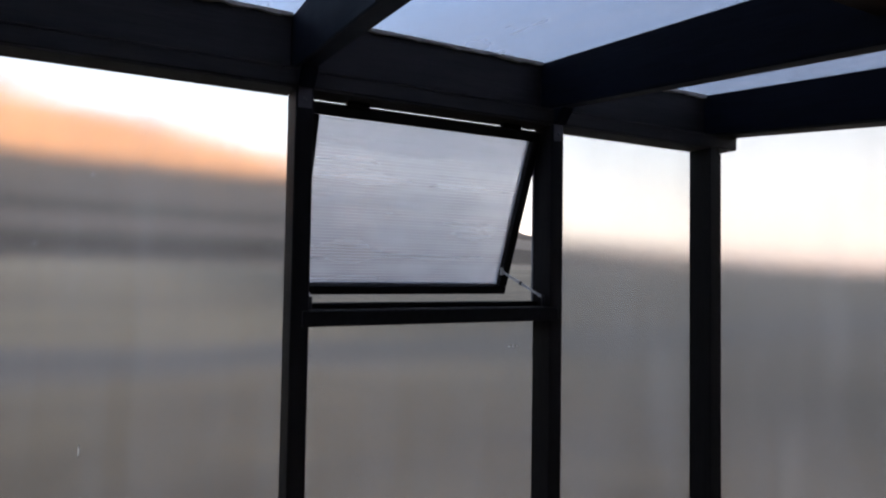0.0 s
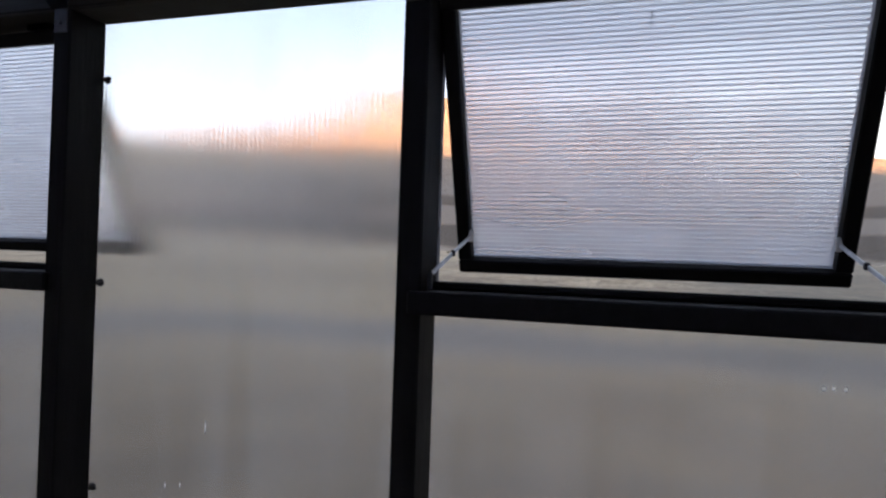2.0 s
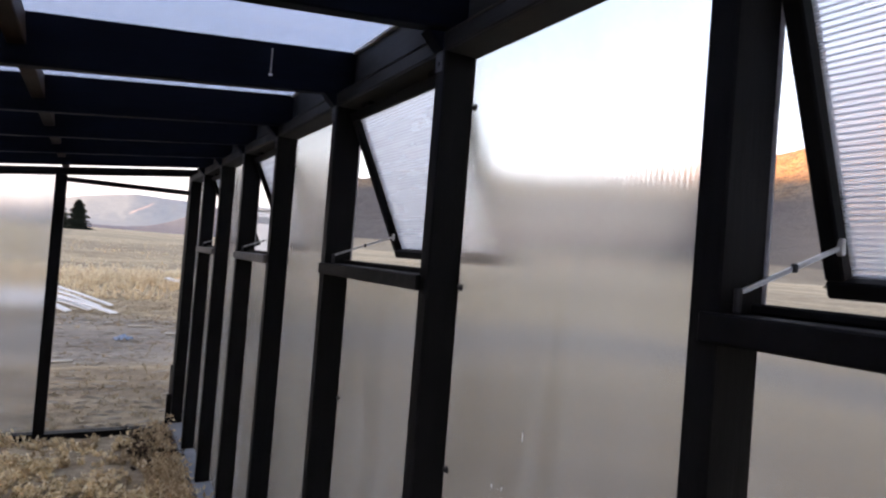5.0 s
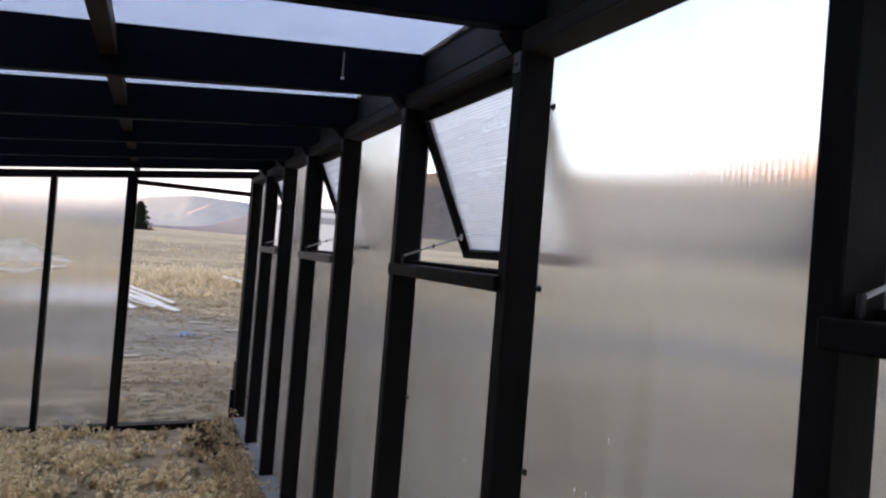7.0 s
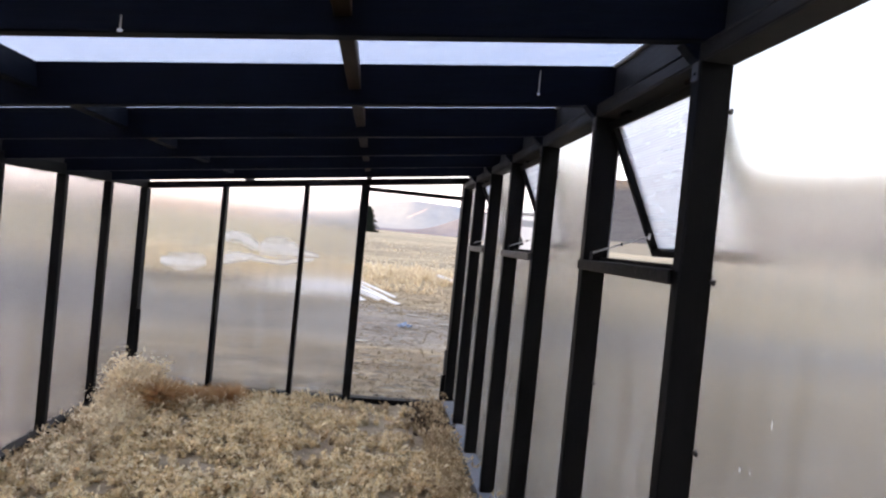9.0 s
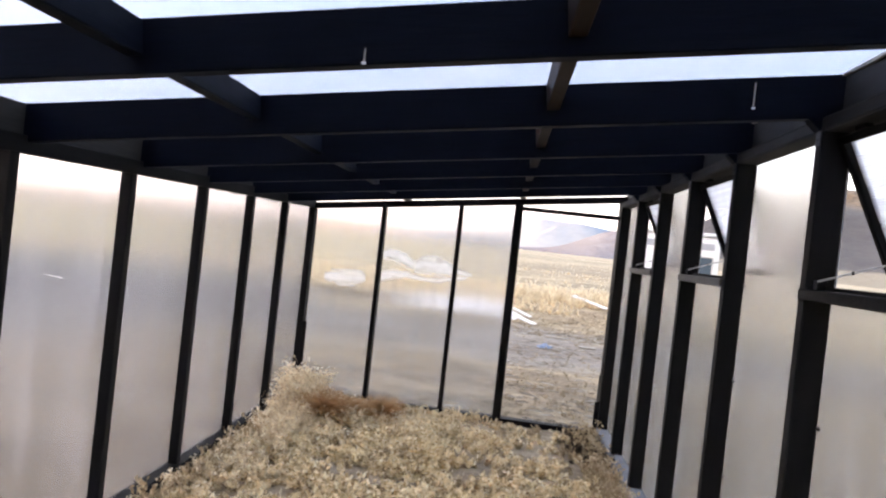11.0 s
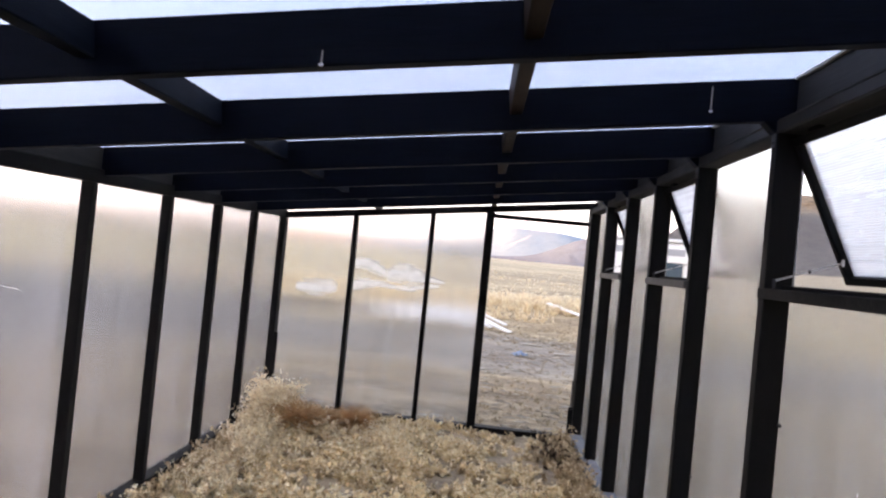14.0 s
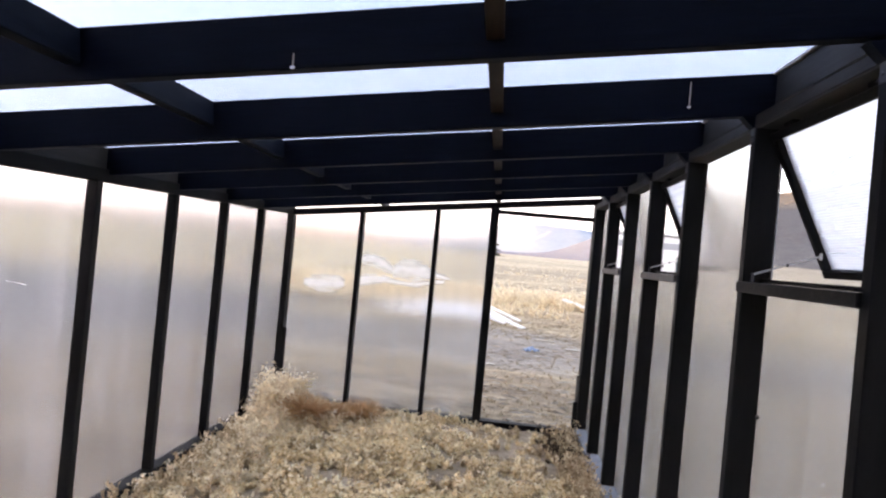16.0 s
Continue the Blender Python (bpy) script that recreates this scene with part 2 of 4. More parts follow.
def ground_material():
    m = Nodes("dry_ground")
    tc = m.add("ShaderNodeTexCoord").outputs["Object"]
    big = m.noise(tc, 0.05, 4.0)
    mid = m.noise(m.add("ShaderNodeMapping", Vector=tc, Scale=(0.35, 1.0, 1.0)).outputs[0], 0.55, 6.0)
    fine = m.noise(tc, 9.0, 8.0, 0.7)
    straw = m.ramp(mid, (0.3, (0.42, 0.315, 0.19)), (0.6, (0.70, 0.56, 0.36)))
    straw = m.mix(m.ramp(big, (0.4, (0, 0, 0)), (0.65, (0.6, 0.6, 0.6))), straw, (0.60, 0.49, 0.33))
    straw = m.mix(m.ramp(fine, (0.3, (0.55, 0.55, 0.55)), (0.6, (0, 0, 0))), straw, (0.17, 0.13, 0.09))
    dirt = m.ramp(fine, (0.3, (0.195, 0.176, 0.158)), (0.7, (0.365, 0.338, 0.312)))
    sep = m.add("ShaderNodeSeparateXYZ", Vector=tc)
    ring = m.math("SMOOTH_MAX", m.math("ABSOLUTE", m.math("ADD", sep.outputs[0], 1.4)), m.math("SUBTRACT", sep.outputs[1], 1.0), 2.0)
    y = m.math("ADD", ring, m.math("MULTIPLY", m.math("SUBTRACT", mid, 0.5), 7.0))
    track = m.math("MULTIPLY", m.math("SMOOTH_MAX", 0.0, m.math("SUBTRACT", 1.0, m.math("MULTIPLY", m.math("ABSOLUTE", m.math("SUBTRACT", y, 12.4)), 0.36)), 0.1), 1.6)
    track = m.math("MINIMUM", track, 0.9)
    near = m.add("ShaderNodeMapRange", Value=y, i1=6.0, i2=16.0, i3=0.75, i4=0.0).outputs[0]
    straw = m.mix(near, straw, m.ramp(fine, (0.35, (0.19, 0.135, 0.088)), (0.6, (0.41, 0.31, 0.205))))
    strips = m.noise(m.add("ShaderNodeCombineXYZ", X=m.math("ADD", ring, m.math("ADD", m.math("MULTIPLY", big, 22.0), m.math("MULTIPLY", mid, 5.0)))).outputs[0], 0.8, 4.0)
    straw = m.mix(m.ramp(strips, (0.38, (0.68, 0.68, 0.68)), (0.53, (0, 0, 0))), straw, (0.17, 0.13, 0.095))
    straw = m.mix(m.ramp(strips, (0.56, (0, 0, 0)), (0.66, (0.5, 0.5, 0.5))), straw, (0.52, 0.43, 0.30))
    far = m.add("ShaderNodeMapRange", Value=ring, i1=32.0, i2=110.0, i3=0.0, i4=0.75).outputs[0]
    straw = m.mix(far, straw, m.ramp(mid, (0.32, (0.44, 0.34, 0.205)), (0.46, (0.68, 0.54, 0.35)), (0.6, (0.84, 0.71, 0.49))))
    col = m.mix(track, straw, dirt)
    patch = m.noise(m.add("ShaderNodeMapping", Vector=tc, Scale=(0.45, 1.35, 1.0)).outputs[0], 1.9, 7.0, 0.72)
    col = m.mix(m.ramp(patch, (0.50, (0, 0, 0)), (0.62, (0.62, 0.62, 0.62))), col, (0.145, 0.112, 0.082))
    col = m.mix(m.ramp(patch, (0.36, (0.5, 0.5, 0.5)), (0.46, (0, 0, 0))), col, (0.56, 0.46, 0.33))
    # brown bands ring the greenhouse, evenly spaced as seen from inside, darker to the west
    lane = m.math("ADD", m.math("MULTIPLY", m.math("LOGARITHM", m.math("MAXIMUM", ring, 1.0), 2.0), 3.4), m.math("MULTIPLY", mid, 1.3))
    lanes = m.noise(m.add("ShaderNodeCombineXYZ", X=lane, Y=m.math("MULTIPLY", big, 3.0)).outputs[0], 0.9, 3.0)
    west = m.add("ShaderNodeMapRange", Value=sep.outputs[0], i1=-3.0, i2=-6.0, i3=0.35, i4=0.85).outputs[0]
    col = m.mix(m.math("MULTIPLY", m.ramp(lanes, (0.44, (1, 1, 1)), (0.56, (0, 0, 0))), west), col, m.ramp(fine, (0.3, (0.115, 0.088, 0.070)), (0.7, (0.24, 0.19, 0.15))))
    # a bare grey yard a few metres off the west wall, with yellow stubble beyond it
    wide = m.math("ADD", ring, m.math("MULTIPLY", m.math("SUBTRACT", mid, 0.5), 5.0))
    side = m.add("ShaderNodeMapRange", Value=sep.outputs[0], i1=-4.5, i2=-7.0, i3=0.0, i4=0.85).outputs[0]
    bare = m.ramp(m.math("MULTIPLY", wide, 0.02), (0.11, (0, 0, 0)), (0.16, (1, 1, 1)), (0.32, (1, 1, 1)), (0.42, (0, 0, 0)))
    col = m.mix(m.math("MULTIPLY", bare, side), col, m.ramp(fine, (0.3, (0.105, 0.100, 0.098)), (0.7, (0.20, 0.19, 0.185))))
    stubble = m.ramp(m.math("MULTIPLY", wide, 0.02), (0.40, (0, 0, 0)), (0.52, (0.9, 0.9, 0.9)))
    col = m.mix(m.math("MULTIPLY", stubble, side), col, m.ramp(fine, (0.3, (0.44, 0.345, 0.20)), (0.7, (0.66, 0.53, 0.33))))
    south = m.add("ShaderNodeMapRange", Value=m.math("ADD", sep.outputs[1], m.math("MULTIPLY", m.math("SUBTRACT", mid, 0.5), 4.0)), i1=1.5, i2=-4.0, i3=0.0, i4=0.6).outputs[0]
    col = m.mix(south, col, m.ramp(fine, (0.3, (0.075, 0.078, 0.062)), (0.7, (0.19, 0.18, 0.155))))
    h = m.math("ADD", fine, m.math("MULTIPLY", mid, 2.0))
    return m.surface(Base_Color=col, Roughness=0.95, Normal=m.bump(h, 0.7, 0.06))


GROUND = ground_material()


def hill_material(name, low, high, rock, scale, bands=False, pale_streak=False):
    m = Nodes(name)
    tc = m.add("ShaderNodeTexCoord").outputs["Object"]
    f = m.noise(tc, scale, 8.0, 0.65)
    g = m.noise(tc, scale * 5, 6.0, 0.65)
    col = m.ramp(f, (0.35, low), (0.6, high))
    col = m.mix(m.ramp(g, (0.5, (0, 0, 0)), (0.60, (0.9, 0.9, 0.9))), col, rock)
    crag = m.noise(m.add("ShaderNodeMapping", Vector=tc, Scale=(1.0, 1.0, 2.5)).outputs[0], scale * 14, 6.0, 0.7)
    col = m.mix(m.ramp(crag, (0.50, (0, 0, 0)), (0.60, (0.7, 0.7, 0.7))), col, tuple(c * (0.6 if bands else 0.92) for c in rock))
    if bands:
        z = m.add("ShaderNodeSeparateXYZ", Vector=tc).outputs[2]
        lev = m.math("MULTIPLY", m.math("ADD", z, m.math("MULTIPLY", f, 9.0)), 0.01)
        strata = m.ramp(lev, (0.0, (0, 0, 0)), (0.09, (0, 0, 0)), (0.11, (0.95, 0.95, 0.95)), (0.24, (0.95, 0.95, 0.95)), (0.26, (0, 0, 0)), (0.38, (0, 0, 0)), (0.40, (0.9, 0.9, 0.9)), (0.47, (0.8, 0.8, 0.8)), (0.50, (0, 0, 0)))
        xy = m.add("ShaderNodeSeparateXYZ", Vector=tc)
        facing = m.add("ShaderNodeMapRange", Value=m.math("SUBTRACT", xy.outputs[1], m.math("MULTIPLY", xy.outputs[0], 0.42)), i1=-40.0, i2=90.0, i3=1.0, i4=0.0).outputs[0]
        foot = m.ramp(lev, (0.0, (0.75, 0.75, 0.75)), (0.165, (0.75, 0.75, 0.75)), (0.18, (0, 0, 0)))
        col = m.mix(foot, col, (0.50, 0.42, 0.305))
        # a belt at middle height is mixed darker
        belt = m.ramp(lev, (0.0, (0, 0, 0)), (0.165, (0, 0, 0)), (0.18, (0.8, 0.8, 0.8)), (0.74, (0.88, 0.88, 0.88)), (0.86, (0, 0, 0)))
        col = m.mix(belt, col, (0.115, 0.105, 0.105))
        # orange of the low sun is also painted onto the crest by height
        sun_ochre = m.add("ShaderNodeMapRange", Value=lev, i1=0.72, i2=0.9, i3=0.0, i4=0.7).outputs[0]
        col = m.mix(m.math("MULTIPLY", sun_ochre, m.ramp(g, (0.3, (0.3, 0.3, 0.3)), (0.55, (1, 1, 1)))), col, m.ramp(crag, (0.40, (0.42, 0.25, 0.11)), (0.58, (0.17, 0.11, 0.065))))
        # the south-eastern slope is mixed paler
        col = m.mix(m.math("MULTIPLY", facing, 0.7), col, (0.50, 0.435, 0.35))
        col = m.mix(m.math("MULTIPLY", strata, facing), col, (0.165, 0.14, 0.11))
    if pale_streak:
        # a pale streak slanting across the slope
        q = m.add("ShaderNodeSeparateXYZ", Vector=tc)
        bearing = m.math("MULTIPLY", m.math("ARCTAN2", q.outputs[0], q.outputs[1]), 57.3)
        rise = m.math("MULTIPLY", m.math("ARCTAN2", q.outputs[2], q.outputs[1]), 57.3)
        off = m.math("ABSOLUTE", m.math("SUBTRACT", rise, m.math("MULTIPLY_ADD", m.math("SUBTRACT", bearing, 2.6), 0.56, 1.92)))
        line = m.math("SUBTRACT", 1.0, m.math("MULTIPLY", m.math("ADD", off, m.math("MULTIPLY", m.math("SUBTRACT", g, 0.5), 0.25)), 8.0))
        span = m.math("SUBTRACT", 1.0, m.math("MULTIPLY", m.math("ABSOLUTE", m.math("SUBTRACT", bearing, 3.45)), 1.0))
        col = m.mix(m.math("MULTIPLY", m.math("MINIMUM", m.math("MAXIMUM", line, 0.0), 1.0), m.math("MINIMUM", m.math("MAXIMUM", m.math("MULTIPLY", span, 2.5), 0.0), 0.9)), col, (0.40, 0.40, 0.44))
    return m.surface(Base_Color=col, Roughness=0.95, Normal=m.bump(m.math("ADD", g, m.math("MULTIPLY", crag, 0.5)), 1.0, 8.0))


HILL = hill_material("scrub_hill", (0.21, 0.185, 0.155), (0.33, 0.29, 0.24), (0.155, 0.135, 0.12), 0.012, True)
# distance haze is put into this colour; its blue offsets the orange sunlight
FARHILL = hill_material("hazed_mountain", (0.128, 0.225, 0.325), (0.142, 0.244, 0.346), (0.120, 0.212, 0.310), 0.002, pale_streak=True)
# pale haze of the west is put into this base colour
WESTHILL = hill_material("backlit_hill", (0.27, 0.285, 0.275), (0.33, 0.335, 0.30), (0.235, 0.24, 0.23), 0.004)
# shade and haze are put into this blue, against the orange sun
NEARHILL = hill_material("blue_hazed_hill", (0.04, 0.085, 0.16), (0.055, 0.105, 0.19), (0.035, 0.07, 0.135), 0.006)


def straw_material(name, a, b, c):
    m = Nodes(name)
    r = m.add("ShaderNodeNewGeometry").outputs["Random Per Island"]
    col = m.ramp(r, (0.0, a), (0.5, b), (1.0, c))
    big = m.noise(m.add("ShaderNodeTexCoord").outputs["Object"], 5.0, 4.0)
    col = m.mix(m.ramp(big, (0.46, (0, 0, 0)), (0.64, (0.42, 0.42, 0.42))), col, tuple(0.55 * p + 0.45 * q for p, q in zip(a, b)))
    p = m.add("ShaderNodeBsdfPrincipled", Base_Color=col, Roughness=0.8)
    t = m.add("ShaderNodeBsdfTranslucent", Color=col)
    mx = m.add("ShaderNodeMixShader", i0=0.58, i1=p.outputs[0], i2=t.outputs[0])
    m.tree.links.new(mx.outputs[0], m.out.inputs[0])
    return m.mat


STRAW = straw_material("dry_straw", (0.46, 0.33, 0.18), (0.93, 0.77, 0.50), (0.99, 0.92, 0.73))
PALESTRAW = straw_material("pale_weed", (0.50, 0.38, 0.24), (0.94, 0.81, 0.58), (0.99, 0.94, 0.79))
LEAF = straw_material("conifer_green", (0.015, 0.03, 0.02), (0.025, 0.045, 0.03), (0.04, 0.055, 0.04))
BARK = plain("bark", (0.06, 0.045, 0.03), (0.12, 0.09, 0.06), 12)


# ---- building helpers ----
def thing(name, at=(0, 0, 0), label="", category="", group="", kind=""):
    e = new(name)
    e.location = at
    return tagged(e, label, category, group, kind)


def mesh_from(bm, name):
    me = bpy.data.meshes.new(name)
    bm.to_mesh(me)
    bm.free()
    return me


def part(name, bm, material, parent=None, label="", m=None):
    me = bm if isinstance(bm, bpy.types.Mesh) else mesh_from(bm, name)
    if not me.materials:
        me.materials.append(material)
    ob = new(name, me)
    if m is not None:
        ob.matrix_basis = m
    if parent is not None:
        ob.parent = parent
        up, top = parent, Matrix.Identity(4)
        while up is not None:
            top = up.matrix_basis @ top
            up = up.parent
        ob.matrix_basis = top.inverted() @ ob.matrix_basis
    return tagged(ob, label)


def add_box(bm, x0, x1, y0, y1, z0, z1, bevel=0.0, m=None):
    made = bmesh.ops.create_cube(bm, size=1.0)["verts"]
    for v in made:
        v.co = Vector(((x0, x1)[v.co.x > 0], (y0, y1)[v.co.y > 0], (z0, z1)[v.co.z > 0]))
    if bevel:
        edges = list({e for v in made for e in v.link_edges})
        out = bmesh.ops.bevel(bm, geom=edges, offset=bevel, segments=1, affect="EDGES", profile=0.5)
        made = list({v for f in out["faces"] for v in f.verts} | {v for v in made if v.is_valid})
    if m is not None:
        bmesh.ops.transform(bm, matrix=m, verts=[v for v in made if v.is_valid])
    return made


BOARDS = {}


def board_mesh(length, w, h, bevel=0.003):
    """A sawn board along local X, centred in its section; alike boards share one mesh."""
    key = (round(length, 4), w, h, bevel)
    if key not in BOARDS:
        bm = bmesh.new()
        add_box(bm, 0, length, -w / 2, w / 2, -h / 2, h / 2, bevel)
        BOARDS[key] = mesh_from(bm, "board")
    return BOARDS[key]


def board(name, a, b, w, h, material, parent, up=(0, 0, 1), label=""):
    """A board from a to b (centre line); h is measured along up."""
    a, b, up = Vector(a), Vector(b), Vector(up)
    x = (b - a).normalized()
    y = up.cross(x).normalized()
    z = x.cross(y)
    m = Matrix((x, y, z)).transposed().to_4x4()
    m.translation = a
    me = board_mesh((b - a).length, w, h)
    if me.materials and me.materials[0] is not material:
        me = me.copy()
        me.materials.clear()
    return part(name, me, material, parent, label, m)


def sheet(name, corner, right, up, width, height, thick, material, parent, label="", slope=0.0, pitch=0.0042, rib=None):
    """A twin-wall sheet: local X across the flutes, Z along them; slope: how much higher its far top corner is."""
    r, u = Vector(right), Vector(up)
    m = Matrix((r, u.cross(r), u)).transposed().to_4x4()
    m.translation = corner
    bm = bmesh.new()
    vs = list(add_box(bm, 0, width, 0, thick, 0, height))
    n = int(width / pitch)
    for k in range(1, n):
        x = (k + 0.5) * pitch
        q = [bm.verts.new((x, a, b)) for a, b in ((0.0006, 0.001), (thick - 0.0006, 0.001), (thick - 0.0006, height + slope * x / width - 0.001), (0.0006, height + slope * x / width - 0.001))]
        bm.faces.new(q).material_index = 1
        if rib:
            # thick foot of each web, which reads as a grey line
            q = [bm.verts.new((x + a, thick / 2, b)) for a, b in ((-0.0017, 0.001), (0.0017, 0.001), (0.0017, height - 0.001), (-0.0017, height - 0.001))]
            bm.faces.new(q).material_index = 1
    for v in vs:
        if v.co.z > height / 2 and v.co.x > width / 2:
            v.co.z += slope
    ob = part(name, bm, material, parent, label, m)
    ob.data.materials.append(rib or RIB)
    ob.visible_shadow = False
    return ob


# ---- plan ----
STUD, DEEP = 0.043, 0.089
XI, XP = -0.029, 0.060          # east studs: inner face, sheet
WI, WP = -2.827, -2.889         # west studs: inner face, sheet
YN, YS = 8.0, 1.716             # inner faces of the gable walls
POST = [2.357, 3.084, 3.827, 4.538, 5.270, 5.940, 6.600, 7.270]   # south faces of the studs
SLOPE = 0.1195
POST_W = [2.31, 3.03, 3.751, 4.470, 5.190, 5.912, 6.600, 7.279]
E_TOP = 2.08                    # underside of the east wall plate


def w_top(y):
    """Underside of the west wall plate, which climbs a little to the north."""
    return 1.730 + 0.0153 * (y - 4.0)




def rafter_base(x):
    return 2.129 + SLOPE * x


RAFT = 0.136

# ---- greenhouse: east wall ----
wall_east = thing("wall_east", (0, 0, 0), "charcoal timber stud wall glazed with milky twin-wall sheets", "wall", kind="structure")
for y in POST:
    board("stud", ((XI + XP) / 2, y + STUD / 2, 0.10), ((XI + XP) / 2, y + STUD / 2, E_TOP), STUD, DEEP, TIMBER, wall_east, (1, 0, 0))
board("corner_post", ((XI + XP) / 2, YS + 0.02, 0.10), ((XI + XP) / 2, YS + 0.02, E_TOP), STUD, DEEP, TIMBER, wall_east, (1, 0, 0))
board("corner_post", ((XI + XP) / 2, YN - 0.02, 0.10), ((XI + XP) / 2, YN - 0.02, E_TOP), STUD, DEEP, TIMBER, wall_east, (1, 0, 0))
board("wall_plate", ((XI + XP) / 2, YS - 0.09, E_TOP + STUD / 2), ((XI + XP) / 2, YN + 0.09, E_TOP + STUD / 2), DEEP, STUD, PLATE, wall_east)
board("sole_plate", ((XI + XP) / 2, YS - 0.09, 0.05), ((XI + XP) / 2, YN + 0.09, 0.05), DEEP + 0.03, 0.10, CONCRETE, wall_east, label="pale grey footing")
SILL0, SILL1 = 1.520, 1.557
# dark strip stands in for the shadow line between plate and blocking
board("joint_tape", (XI - 0.001, YS - 0.09, E_TOP + STUD - 0.003), (XI - 0.001, YN + 0.09, E_TOP + STUD - 0.003), 0.004, 0.006, RUBBER, wall_east, label="black strip standing in for the shadow line over the plate")
bays = [(YS + 0.039, POST[0])] + [(POST[i] + STUD, POST[i + 1]) for i in range(7)] + [(POST[7] + STUD, YN - 0.039)]
for i, (y0, y1) in enumerate(bays):
    low = y0 - STUD / 2
    span = y1 - y0 + STUD
    high = E_TOP + 0.02 if i % 2 == 0 else SILL0 + 0.02
    # added black strip puts the shade under the plate into its colour
    board("head_liner", ((XI + XP) / 2, y0 + 0.001, E_TOP - 0.002), ((XI + XP) / 2, y1 - 0.001, E_TOP - 0.002), DEEP - 0.004, 0.004, RUBBER, wall_east, label="black strip that darkens the shaded underside of the plate")
    sheet("glazing_sheet", (XP + 0.002, low, 0.08), (0, 1, 0), (0, 0, 1), span - 0.004, high - 0.08, 0.008, WALL_SHEET, wall_east)
    if i % 2:
        bm = bmesh.new()
        add_box(bm, XI + 0.001, XP + 0.03, y0 + 0.001, y1 - 0.001, SILL0, SILL1, 0.003)
        add_box(bm, XI - 0.016, XI - 0.001, y0 - 0.018, y1 + 0.018, SILL0, SILL1, 0.003)
        part("window_sill", bm, GREYWOOD if i > 4 else TIMBER, wall_east, "weathered grey sill" if i > 4 else "")
        bm = bmesh.new()
        add_box(bm, XP - 0.030, XP - 0.002, y0 + 0.001, y1 - 0.001, SILL1 + 0.0005, SILL1 + 0.014, 0.003)
        part("window_stop", bm, TIMBER, wall_east)
        # the neighbouring sheets stick out a little past the studs, with whitened cut edges
        for a, b in ((y0 - 0.004, y0 + 0.002), (y1 - 0.003, y1 + 0.004)):
            bm = bmesh.new()
            add_box(bm, XP + 0.0005, XP + 0.0035, a, b, SILL1 + 0.002, E_TOP - 0.03)
            bmesh.ops.subdivide_edges(bm, edges=[e for e in bm.edges if abs(e.verts[0].co.z - e.verts[1].co.z) > 0.3], cuts=24)
            for v in bm.verts:
                v.co.y += 0.0012 * noise.noise(Vector((a * 9, v.co.z * 60, 2.0)))
            part("sheet_edge", bm, CUTEDGE, wall_east, "ragged whitish cut edge of a sheet")


def vent_window(index, y0, y1, degrees):
    """Top-hung sash, pushed open outwards and held by two stays."""
    w = thing("window_%d" % index, (0.03, y0, 2.066), "open top-hung vent window with ribbed milky sheet", "window", "vent windows", "structure")
    a = radians(degrees)
    dn = Vector((math.sin(a), 0, -math.cos(a)))
    nrm = Vector((math.cos(a), 0, math.sin(a)))
    width, length, rail, foot_rail, thick = y1 - y0 - 0.004, 0.514, 0.028, 0.026, 0.042
    top = Vector((0.032, y0 + 0.002, 2.066))
    e = Vector((0, 1, 0))
    f = thing("sash")
    f.parent = w
    f.matrix_basis = Matrix.Translation(top - w.location)
    half = rail / 2
    board("rail", top + dn * half, top + dn * half + e * width, thick, rail, TIMBER, f, -dn)
    board("rail", top + dn * (length - foot_rail / 2), top + dn * (length - foot_rail / 2) + e * width, thick, foot_rail, TIMBER, f, -dn)
    for k in (foot_rail / 2, width - foot_rail / 2):
        board("stile", top + e * k + dn * rail, top + e * k + dn * (length - foot_rail), thick, foot_rail, TIMBER, f, e)
    # flutes run along the sash's width
    sheet("pane", top + dn * (length - rail * 0.6) + e * (width - rail * 0.6) + nrm * 0.009, -dn, -e, length - rail * 1.2, width - rail * 1.2, 0.008, SASH_SHEET, f, pitch=0.0086, rib=SASH_RIB)
    for k in (0.145, 0.815):
        bm = bmesh.new()
        c = y0 + 0.003 + width * k
        add_box(bm, 0.018, 0.040, c - 0.03, c + 0.03, 2.064, 2.0795, 0.002)
        part("hinge", bm, TIMBER, w)
    for c, s in ((y0 + 0.008, 1), (y1 - 0.008, -1)):
        foot = Vector((XI + 0.025, c, SILL1 + 0.026))
        tip = top + dn * (length * 0.85) - nrm * 0.018
        tip.y = c + s * 0.022
        bm = bmesh.new()
        add_box(bm, foot.x - 0.005, foot.x + 0.005, c - 0.004, c + 0.004, SILL1 + 0.001, SILL1 + 0.032, 0.002)
        bracket = part("stay_bracket", bm, DULLSTEEL, w)
        board("stay", foot, tip, 0.003, 0.0065, STEEL, w)
        mid = foot.lerp(tip, 0.52)
        bm = bmesh.new()
        add_box(bm, mid.x - 0.004, mid.x + 0.004, mid.y - 0.004, mid.y + 0.004, mid.z - 0.006, mid.z + 0.006, 0.002)
        part("stay_screw", bm, DULLSTEEL, w)
        bm = bmesh.new()
        add_box(bm, tip.x - 0.004, tip.x + 0.004, tip.y - 0.005, tip.y + 0.005, tip.z - 0.012, tip.z + 0.012, 0.002)
        part("stay_plate", bm, STEEL, w)
    return w


